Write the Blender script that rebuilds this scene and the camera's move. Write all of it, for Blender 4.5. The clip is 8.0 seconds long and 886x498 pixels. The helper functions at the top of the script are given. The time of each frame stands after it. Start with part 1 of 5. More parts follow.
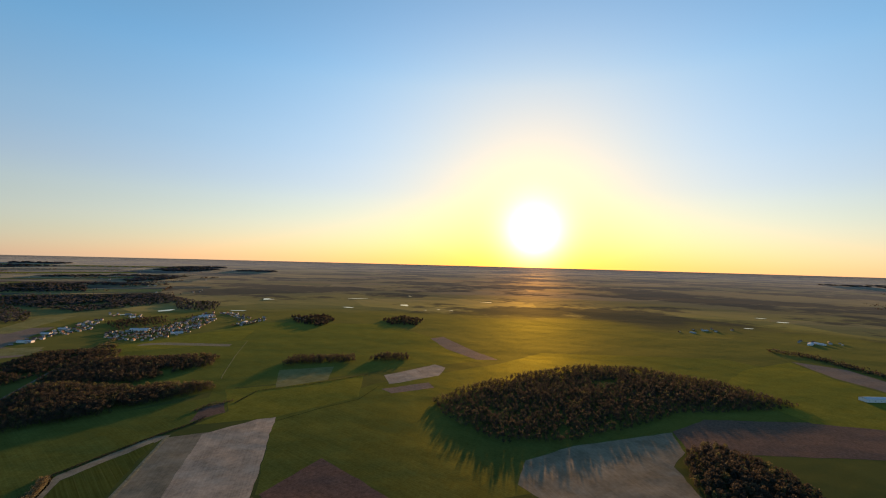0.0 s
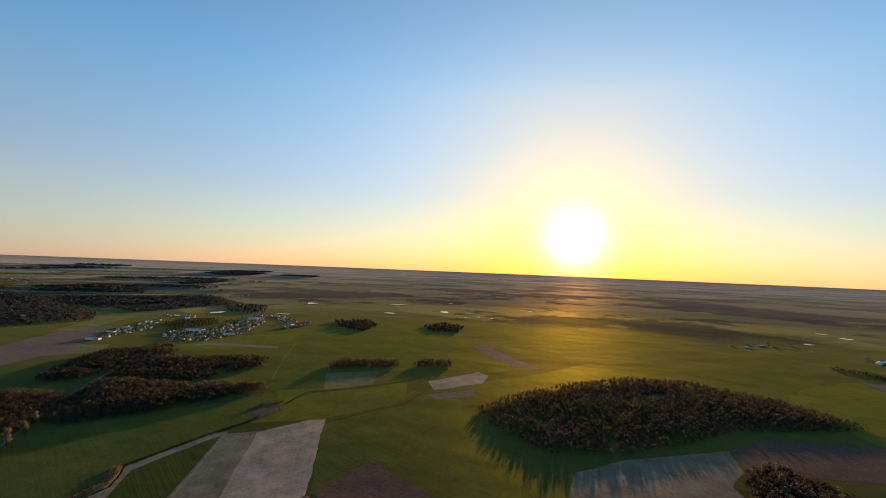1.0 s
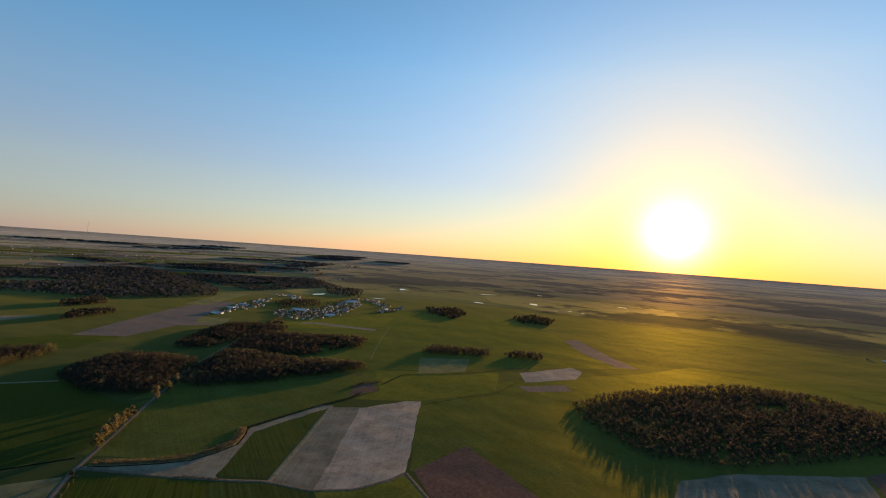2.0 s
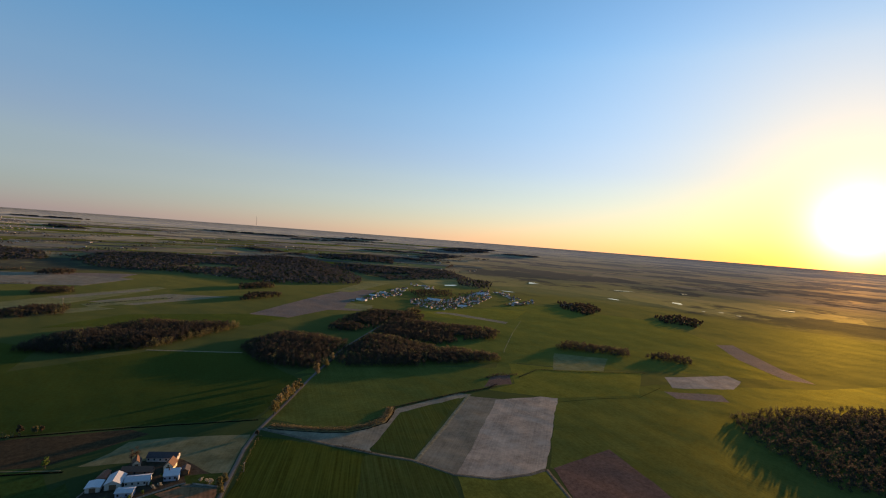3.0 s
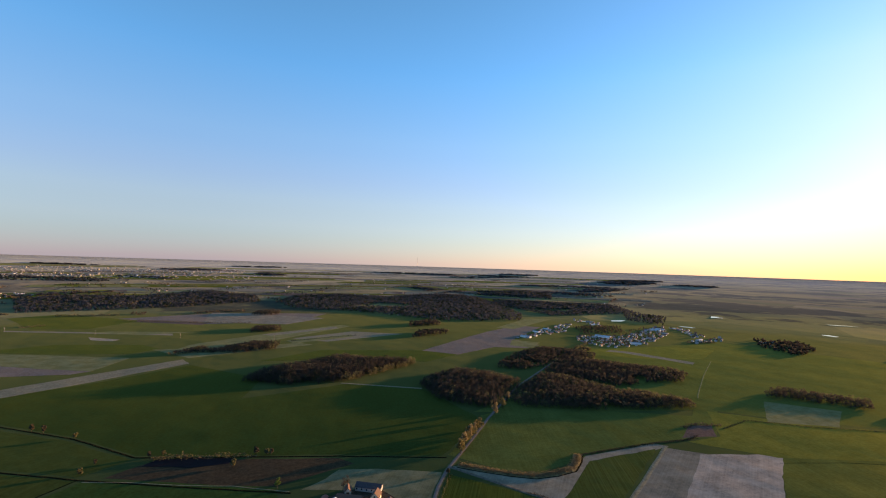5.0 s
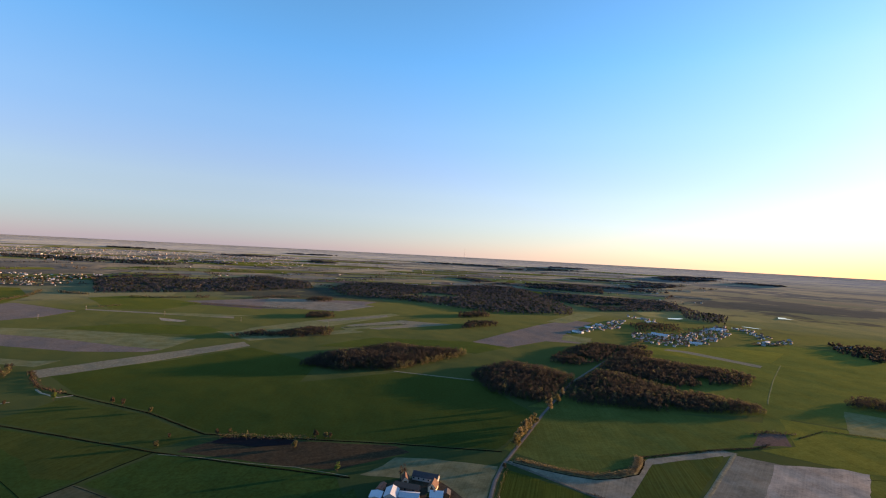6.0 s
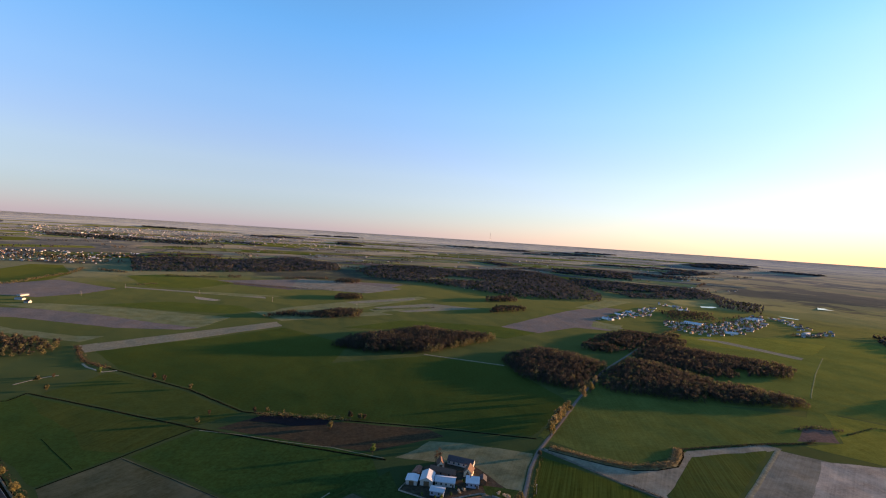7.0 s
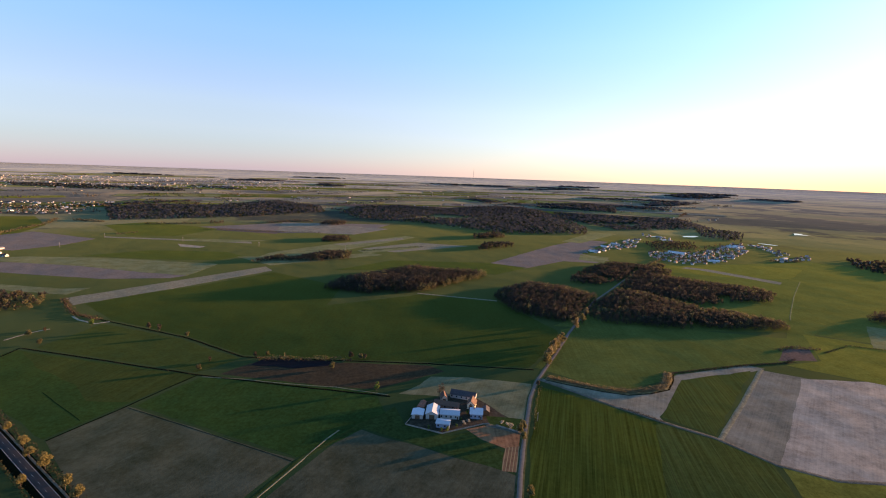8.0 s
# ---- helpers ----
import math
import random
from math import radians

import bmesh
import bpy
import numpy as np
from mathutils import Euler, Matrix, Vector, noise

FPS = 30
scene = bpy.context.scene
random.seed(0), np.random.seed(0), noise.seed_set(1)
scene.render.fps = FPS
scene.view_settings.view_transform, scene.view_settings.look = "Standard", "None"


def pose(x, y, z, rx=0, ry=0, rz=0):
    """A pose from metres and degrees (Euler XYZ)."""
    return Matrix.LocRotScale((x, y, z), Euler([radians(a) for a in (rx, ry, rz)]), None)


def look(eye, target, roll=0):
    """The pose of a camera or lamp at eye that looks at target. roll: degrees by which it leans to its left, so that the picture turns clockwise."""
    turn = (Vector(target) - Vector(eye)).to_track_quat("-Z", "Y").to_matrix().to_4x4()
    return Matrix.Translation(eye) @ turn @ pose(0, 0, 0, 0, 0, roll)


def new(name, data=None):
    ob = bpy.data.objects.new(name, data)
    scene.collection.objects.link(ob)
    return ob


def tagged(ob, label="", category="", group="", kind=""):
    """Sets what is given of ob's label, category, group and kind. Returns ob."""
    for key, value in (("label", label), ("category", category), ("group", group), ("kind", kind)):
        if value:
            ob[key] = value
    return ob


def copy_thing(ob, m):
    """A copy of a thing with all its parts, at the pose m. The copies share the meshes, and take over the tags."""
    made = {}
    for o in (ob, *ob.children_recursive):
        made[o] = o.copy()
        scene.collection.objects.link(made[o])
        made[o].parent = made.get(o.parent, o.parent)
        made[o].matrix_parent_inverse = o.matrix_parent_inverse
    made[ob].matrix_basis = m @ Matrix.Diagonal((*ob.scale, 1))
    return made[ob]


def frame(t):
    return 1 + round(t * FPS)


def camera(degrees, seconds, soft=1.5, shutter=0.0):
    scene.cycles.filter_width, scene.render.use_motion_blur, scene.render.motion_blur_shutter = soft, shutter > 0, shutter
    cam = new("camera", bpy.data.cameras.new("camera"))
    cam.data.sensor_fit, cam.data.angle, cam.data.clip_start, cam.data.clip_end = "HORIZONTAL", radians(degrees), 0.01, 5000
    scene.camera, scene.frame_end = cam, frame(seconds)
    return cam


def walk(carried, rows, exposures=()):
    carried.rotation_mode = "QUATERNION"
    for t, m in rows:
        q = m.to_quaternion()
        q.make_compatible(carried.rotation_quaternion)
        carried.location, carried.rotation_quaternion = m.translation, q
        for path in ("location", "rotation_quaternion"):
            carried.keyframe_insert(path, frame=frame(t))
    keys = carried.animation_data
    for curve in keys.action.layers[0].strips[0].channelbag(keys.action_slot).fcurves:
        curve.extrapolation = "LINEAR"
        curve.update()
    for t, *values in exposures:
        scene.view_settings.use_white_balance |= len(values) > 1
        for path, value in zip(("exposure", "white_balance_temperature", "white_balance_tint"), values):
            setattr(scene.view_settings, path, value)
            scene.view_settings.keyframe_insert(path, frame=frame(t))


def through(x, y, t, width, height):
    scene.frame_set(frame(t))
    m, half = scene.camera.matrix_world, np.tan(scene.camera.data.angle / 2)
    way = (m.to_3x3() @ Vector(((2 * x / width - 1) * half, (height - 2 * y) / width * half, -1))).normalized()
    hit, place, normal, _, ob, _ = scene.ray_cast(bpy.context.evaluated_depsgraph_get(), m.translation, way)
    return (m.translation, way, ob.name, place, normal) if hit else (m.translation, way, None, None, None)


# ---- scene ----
cam = camera(86.3, 8.0, soft=1.1)
# rows: seconds, eye, target, roll
PATH = [
    (0, (18.065, -1.5, 178.942), (19.968, -0.886, 178.999), 1.5),
    (0.5, (14.15, 3.071, 178.928), (16.031, 3.747, 179.004), 1.5),
    (1, (10.275, 7.638, 178.903), (12.121, 8.403, 178.985), 2.3),
    (1.2, (8.721, 9.479, 178.89), (10.548, 10.289, 178.964), 2.7),
    (2.3, (0.17, 19.681, 178.672), (1.759, 20.896, 178.67), 4.4),
    (2.5, (-1.41, 21.531, 178.655), (0.11, 22.831, 178.639), 4.5),
    (3, (-5.425, 26.141, 178.589), (-4.09, 27.629, 178.539), 4.4),
    (3.5, (-9.51, 30.731, 178.514), (-8.312, 32.332, 178.465), 3.8),
    (4, (-13.721, 35.267, 178.449), (-12.659, 36.961, 178.449), 2.5),
    (4.5, (-18.023, 39.804, 178.39), (-17.094, 41.574, 178.432), 1.7),
    (5, (-22.313, 44.449, 178.339), (-21.516, 46.282, 178.404), 1.8),
    (5.2, (-24.036, 46.343, 178.325), (-23.287, 48.196, 178.397), 1.9),
    (6.3, (-33.536, 56.926, 178.148), (-32.966, 58.843, 178.149), 3.8),
    (6.5, (-35.259, 58.879, 178.136), (-34.714, 60.804, 178.13), 4.2),
    (7, (-39.539, 63.837, 178.101), (-39.017, 65.767, 178.044), 3.7),
    (7.5, (-43.753, 68.825, 178.071), (-43.209, 70.742, 177.902), 2.9),
    (8, (-47.938, 73.816, 178.043), (-47.343, 75.7, 177.729), 2.0),
]
EXPOSURES = [(0.0, 1.34, 9400, 21), (1.2, 1.29, 9200, 21), (2.5, 1.27, 8600, 21), (3.5, 1.42, 8200, 22), (4.5, 1.68, 7800, 23), (5.2, 1.80, 7650, 24),
             (6.5, 1.93, 7600, 26), (7.2, 1.97, 7650, 28), (8.0, 2.16, 7800, 30)]
walk(cam, [(t, look(e, a, r)) for t, e, a, r in PATH], EXPOSURES)

# ---- sky and sun ----
SUN_AZ, SUN_EL = radians(83.0), radians(4.0)
SUN_DIR = Vector((math.sin(SUN_AZ) * math.cos(SUN_EL), math.cos(SUN_AZ) * math.cos(SUN_EL), math.sin(SUN_EL)))
world = bpy.data.worlds.new("evening_sky")
scene.world = world
world.use_nodes = True
wt = world.node_tree
bg = wt.nodes["Background"]
sky = wt.nodes.new("ShaderNodeTexSky")
sky.sky_type = 'NISHITA'
sky.sun_disc = False
sky.sun_elevation = SUN_EL
sky.sun_rotation = SUN_AZ
sky.altitude = 200
sky.air_density, sky.dust_density, sky.ozone_density = 1.0, 0.03, 4.0


def wnode(kind, **inputs):
    n = wt.nodes.new(kind)
    for k, v in inputs.items():
        n.inputs[int(k[1:])].default_value = v
    return n


wcoord = wt.nodes.new("ShaderNodeTexCoord")
wdot = wnode("ShaderNodeVectorMath")
wdot.operation = 'DOT_PRODUCT'
wt.links.new(wcoord.outputs["Generated"], wdot.inputs[0])
wdot.inputs[1].default_value = SUN_DIR
wmax = wnode("ShaderNodeMath", i1=0.0)
wmax.operation = 'MAXIMUM'
wt.links.new(wdot.outputs["Value"], wmax.inputs[0])
last = sky.outputs[0]


def wmath(op, a, b):
    n = wt.nodes.new("ShaderNodeMath")
    n.operation = op
    for k, v in ((0, a), (1, b)):
        if isinstance(v, bpy.types.NodeSocket):
            wt.links.new(v, n.inputs[k])
        else:
            n.inputs[k].default_value = v
    return n.outputs[0]


def plus(base, strength, colour):
    sc = wt.nodes.new("ShaderNodeVectorMath")
    sc.operation = 'SCALE'
    if isinstance(colour, bpy.types.NodeSocket):
        wt.links.new(colour, sc.inputs[0])
    else:
        sc.inputs[0].default_value = colour
    if isinstance(strength, bpy.types.NodeSocket):
        wt.links.new(strength, sc.inputs["Scale"])
    else:
        sc.inputs["Scale"].default_value = strength
    ad = wt.nodes.new("ShaderNodeVectorMath")
    ad.operation = 'ADD'
    wt.links.new(base, ad.inputs[0])
    wt.links.new(sc.outputs[0], ad.inputs[1])
    return ad.outputs[0]


# pale veil of evening haze, thickest low over the land
wsep = wt.nodes.new("ShaderNodeSeparateXYZ")
wt.links.new(wcoord.outputs["Generated"], wsep.inputs[0])
up = wmath('MAXIMUM', wsep.outputs["Z"], 0.0)
veil = wt.nodes.new("ShaderNodeValToRGB")
stops = [(0.0, (0.11, 0.17, 0.46)), (0.03, (0.20, 0.24, 0.48)), (0.07, (0.32, 0.32, 0.44)), (0.12, (0.34, 0.36, 0.40)), (0.22, (0.19, 0.28, 0.43)), (0.38, (0.065, 0.215, 0.41)), (0.55, (0.05, 0.14, 0.2)), (0.75, (0.015, 0.03, 0.05))]
while len(veil.color_ramp.elements) < len(stops):
    veil.color_ramp.elements.new(0.5)
for e, (pos, c) in zip(veil.color_ramp.elements, stops):
    e.position, e.color = pos, (*c, 1)
wt.links.new(up, veil.inputs[0])
last = plus(last, 1.8, veil.outputs["Color"])
# warm band along the horizon on the sun's side
band = wmath('MULTIPLY', wmath('POWER', 2.718, wmath('MULTIPLY', up, -11.0)), wmath('POWER', wmax.outputs[0], 1.6))
last = plus(last, band, (1.4, 0.74, 0.12))
# the hazy air turns the sky yellow round the low sun
gold = wt.nodes.new("ShaderNodeMix")
gold.data_type, gold.blend_type = 'RGBA', 'MULTIPLY'
wt.links.new(wmath('MULTIPLY', wmath('POWER', wmax.outputs[0], 26.0), 0.72), gold.inputs["Factor"])
wt.links.new(last, gold.inputs["A"])
gold.inputs["B"].default_value = (1.0, 0.76, 0.36, 1)
last = gold.outputs["Result"]
# the sun's wide aureole in hazy air
for power, colour in ((90.0, (1.3, 0.72, 0.08)), (25.0, (0.8, 0.5, 0.1))):
    last = plus(last, wmath('POWER', wmax.outputs[0], power), colour)
high = wmath('MINIMUM', wmath('MULTIPLY', up, 5.0), 1.0)
last = plus(last, wmath('MULTIPLY', wmath('POWER', wmax.outputs[0], 6.0), high), (0.28, 0.30, 0.29))


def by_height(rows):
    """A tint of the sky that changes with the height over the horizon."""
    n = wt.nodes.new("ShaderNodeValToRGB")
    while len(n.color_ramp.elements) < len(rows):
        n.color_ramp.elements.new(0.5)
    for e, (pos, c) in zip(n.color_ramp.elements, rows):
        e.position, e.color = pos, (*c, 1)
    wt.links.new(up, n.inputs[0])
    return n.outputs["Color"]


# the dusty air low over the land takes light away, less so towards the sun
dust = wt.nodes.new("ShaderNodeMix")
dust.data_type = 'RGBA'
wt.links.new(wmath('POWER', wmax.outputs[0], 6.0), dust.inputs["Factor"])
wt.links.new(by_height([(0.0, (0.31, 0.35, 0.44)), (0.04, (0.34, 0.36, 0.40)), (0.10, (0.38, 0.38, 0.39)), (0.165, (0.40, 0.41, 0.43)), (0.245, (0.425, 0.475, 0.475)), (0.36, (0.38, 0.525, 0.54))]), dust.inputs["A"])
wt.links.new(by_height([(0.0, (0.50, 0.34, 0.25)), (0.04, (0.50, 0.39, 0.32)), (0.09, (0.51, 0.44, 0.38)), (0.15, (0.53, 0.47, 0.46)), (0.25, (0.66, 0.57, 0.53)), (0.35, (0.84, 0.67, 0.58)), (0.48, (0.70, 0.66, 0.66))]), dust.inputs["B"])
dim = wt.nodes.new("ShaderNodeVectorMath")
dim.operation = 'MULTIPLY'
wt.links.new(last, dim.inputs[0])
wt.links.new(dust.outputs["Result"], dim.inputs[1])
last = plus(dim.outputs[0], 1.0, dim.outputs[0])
# the blinding core round the sun
for power, colour in ((5000.0, (60, 50, 36)), (1400.0, (7.0, 5.6, 3.6)), (520.0, (6.0, 5.2, 4.0))):
    last = plus(last, wmath('POWER', wmax.outputs[0], power), colour)
wt.links.new(last, bg.inputs[0])
bg.inputs[1].default_value = 0.12

sun = new("sun", bpy.data.lights.new("sun", "SUN"))
sun.data.energy = 3.7
sun.data.angle = radians(0.8)
sun.data.color = (1.0, 0.66, 0.35)
sun.matrix_world = look((0, 0, 0), -SUN_DIR)

# ---- plan of the land: past FLAT metres the far country is drawn in to the rim of a shallow bowl ----
CX, CY, EYE, FLAT, RIM = 0.0, 40.0, 178.0, 2000.0, 4860.0


def rise(r):
    """Height of the bowl: an even slope after a soft start."""
    d = max(0.0, r - FLAT)
    return 0.0553 * (d * d / 600.0 if d < 300.0 else d - 150.0)


def true_range(r):
    return EYE * r / (EYE - rise(r))


def land(x, y):
    """Place, height and scale at which a true place of the map stands."""
    big = math.hypot(x - CX, y - CY)
    if big <= FLAT:
        return x, y, 0.0, 1.0
    lo, hi = FLAT, RIM
    for _ in range(40):
        mid = (lo + hi) / 2
        lo, hi = (mid, hi) if true_range(mid) < big else (lo, mid)
    k = lo / big
    return CX + (x - CX) * k, CY + (y - CY) * k, EYE * (1 - k), k


# ---- materials ----
def shader(name):
    m = bpy.data.materials.new(name)
    m.use_nodes = True
    t = m.node_tree
    return m, t, t.nodes["Principled BSDF"]


def mixer(t, fac, a, b, blend='MIX'):
    n = t.nodes.new("ShaderNodeMix")
    n.data_type, n.blend_type = 'RGBA', blend
    for key, v in (("Factor", fac), ("A", a), ("B", b)):
        if isinstance(v, bpy.types.NodeSocket):
            t.links.new(v, n.inputs[key])
        elif key == "Factor":
            n.inputs[key].default_value = v
        else:
            n.inputs[key].default_value = (*v, 1)
    return n.outputs["Result"]


def noise_tex(t, vec, scale, detail=4.0, rough=0.6):
    n = t.nodes.new("ShaderNodeTexNoise")
    n.inputs["Scale"].default_value = scale
    n.inputs["Detail"].default_value = detail
    n.inputs["Roughness"].default_value = rough
    t.links.new(vec, n.inputs["Vector"])
    return n.outputs["Fac"]


def ramp(t, fac, lo, hi):
    n = t.nodes.new("ShaderNodeMapRange")
    n.inputs["From Min"].default_value, n.inputs["From Max"].default_value = lo, hi
    t.links.new(fac, n.inputs["Value"])
    return n.outputs["Result"]


def mapped(t, vec, turn=0.0, scale=(1, 1, 1)):
    n = t.nodes.new("ShaderNodeMapping")
    n.inputs["Rotation"].default_value = (0, 0, turn)
    t.links.new(vec, n.inputs["Vector"])
    k = t.nodes.new("ShaderNodeMapping")
    k.inputs["Scale"].default_value = scale
    t.links.new(n.outputs["Vector"], k.inputs["Vector"])
    return k.outputs["Vector"]


def object_coord(t):
    return t.nodes.new("ShaderNodeTexCoord").outputs["Object"]


def add_bump(t, p, height, strength, distance):
    n = t.nodes.new("ShaderNodeBump")
    n.inputs["Strength"].default_value = strength
    n.inputs["Distance"].default_value = distance
    t.links.new(height, n.inputs["Height"])
    t.links.new(n.outputs["Normal"], p.inputs["Normal"])


def finish(p, rough=0.9, sheen=0.0, sheen_col=(1, 1, 1), spec=0.1, spec_col=(1, 1, 1)):
    p.inputs["Specular Tint"].default_value = (*spec_col, 1)
    p.inputs["Roughness"].default_value = rough
    p.inputs["Specular IOR Level"].default_value = spec
    p.inputs["Sheen Weight"].default_value = sheen
    p.inputs["Sheen Roughness"].default_value = 0.5
    p.inputs["Sheen Tint"].default_value = (*sheen_col, 1)


def warm_gloss(t, p, amount, colour, rough, facing_power=2.2):
    """A faint tinted gloss standing in for golden haze, seen only at low angles."""
    lw = t.nodes.new("ShaderNodeLayerWeight")
    lw.inputs["Blend"].default_value = 0.5
    pw = t.nodes.new("ShaderNodeMath")
    pw.operation = 'POWER'
    pw.inputs[1].default_value = facing_power
    t.links.new(lw.outputs["Facing"], pw.inputs[0])
    am = t.nodes.new("ShaderNodeMath")
    am.operation = 'MULTIPLY'
    t.links.new(pw.outputs[0], am.inputs[0])
    if isinstance(amount, bpy.types.NodeSocket):
        t.links.new(amount, am.inputs[1])
    else:
        am.inputs[1].default_value = amount
    gl = t.nodes.new("ShaderNodeBsdfGlossy")
    if isinstance(colour, bpy.types.NodeSocket):
        t.links.new(colour, gl.inputs["Color"])
    else:
        gl.inputs["Color"].default_value = (*colour, 1)
    gl.inputs["Roughness"].default_value = rough
    t.links.new(p.inputs["Normal"].links[0].from_socket, gl.inputs["Normal"])
    mx = t.nodes.new("ShaderNodeMixShader")
    t.links.new(am.outputs[0], mx.inputs[0])
    t.links.new(p.outputs[0], mx.inputs[1])
    t.links.new(gl.outputs[0], mx.inputs[2])
    t.links.new(mx.outputs[0], t.nodes["Material Output"].inputs["Surface"])


def field_mat(name, a, b, patch=45.0, turn=0.0, line_gap=0.0, line_col=None, streak=0.0, relief=1.0, grainy=0.65, line_edge=0.955):
    """A field: broad patches, fine grain, drill rows or wheel tracks along `turn`."""
    m, t, p = shader(name)
    vec = object_coord(t)
    broad = ramp(t, noise_tex(t, mapped(t, vec, turn, (1, 0.45, 1)), 1 / patch, 5.0, 0.6), 0.3, 0.7)
    col = mixer(t, broad, a, b)
    blot = ramp(t, noise_tex(t, vec, 2.0 / patch, 6.0, 0.7), 0.38, 0.64)
    col = mixer(t, 0.7, col, mixer(t, blot, tuple(c * 0.5 for c in a), tuple(min(1, c * 1.35) for c in b)))
    grain = ramp(t, noise_tex(t, vec, 0.28, 7.0, 0.85), 0.36, 0.64)
    col = mixer(t, grainy, col, mixer(t, grain, tuple(c * 0.35 for c in a), tuple(min(1, c * 1.7) for c in b)))
    if streak:
        rows = ramp(t, noise_tex(t, mapped(t, vec, turn, (0.7, 0.012, 1)), 1.0, 3.0, 0.6), 0.35, 0.65)
        col = mixer(t, streak, col, mixer(t, rows, tuple(c * 0.5 for c in a), tuple(min(1, c * 1.6) for c in b)))
    if line_gap:
        w = t.nodes.new("ShaderNodeTexWave")
        w.inputs["Scale"].default_value = 0.314 / line_gap
        w.inputs["Distortion"].default_value = 0.25
        w.inputs["Detail Scale"].default_value = 0.05
        t.links.new(mapped(t, vec, turn), w.inputs["Vector"])
        line = ramp(t, w.outputs["Fac"], line_edge, 1.05)
        fade = ramp(t, noise_tex(t, vec, 0.03, 2.0), 0.35 if line_gap > 4 else 0.0, 0.6 if line_gap > 4 else 0.2)
        both = t.nodes.new("ShaderNodeMath")
        both.operation = 'MULTIPLY'
        t.links.new(line, both.inputs[0])
        t.links.new(fade, both.inputs[1])
        col = mixer(t, both.outputs[0], col, line_col)
    t.links.new(col, p.inputs["Base Color"])
    swell = t.nodes.new("ShaderNodeMath")
    swell.operation = 'MULTIPLY_ADD'
    swell.inputs[1].default_value = 30.0
    t.links.new(noise_tex(t, vec, 0.008, 3.0, 0.5), swell.inputs[0])
    t.links.new(noise_tex(t, vec, 0.9, 4.0, 0.7), swell.inputs[2])
    add_bump(t, p, swell.outputs[0], 0.5, 0.22 * relief)
    finish(p, 0.95, spec=0.0)
    blades = a[1] > a[0]
    # haze gloss: yellow on green fields, duller on soil
    warm_gloss(t, p, 0.19 if blades else 0.12, (0.76, 0.70, 0.13) if blades else (0.85, 0.70, 0.50), 0.70, 3.4)
    return m


def plain_mat(name, col, rough=0.7, spread=0.25, scale=0.5, spec=0.3, metal=0.0):
    m, t, p = shader(name)
    vec = object_coord(t)
    f = ramp(t, noise_tex(t, vec, scale, 6.0, 0.7), 0.25, 0.75)
    info = t.nodes.new("ShaderNodeObjectInfo")
    base = mixer(t, f, tuple(c * (1 - spread) for c in col), tuple(min(1, c * (1 + spread)) for c in col))
    shade = mixer(t, info.outputs["Random"], (0.75, 0.74, 0.72), (1.15, 1.12, 1.1))
    t.links.new(mixer(t, 1.0, base, shade, 'MULTIPLY'), p.inputs["Base Color"])
    add_bump(t, p, noise_tex(t, vec, scale * 6, 3.0), 0.3, 0.05)
    finish(p, rough, spec=spec)
    p.inputs["Metallic"].default_value = metal
    return m


def leaf_mat(name, dark, light, through=0.25):
    """Leaves or bare twigs: every clump has its own shade, each stand of trees its own tone."""
    m, t, p = shader(name)
    geo = t.nodes.new("ShaderNodeNewGeometry")
    tone = ramp(t, noise_tex(t, geo.outputs["Position"], 0.05, 3.0), 0.3, 0.7)
    col = mixer(t, geo.outputs["Random Per Island"], dark, light)
    col = mixer(t, 0.5, col, mixer(t, tone, dark, light))
    t.links.new(col, p.inputs["Base Color"])
    finish(p, 0.8, 0.0, spec=0.15)
    tr = t.nodes.new("ShaderNodeBsdfTranslucent")
    t.links.new(col, tr.inputs["Color"])
    mx = t.nodes.new("ShaderNodeMixShader")
    mx.inputs[0].default_value = through
    t.links.new(p.outputs[0], mx.inputs[1])
    t.links.new(tr.outputs[0], mx.inputs[2])
    t.links.new(mx.outputs[0], t.nodes["Material Output"].inputs["Surface"])
    return m


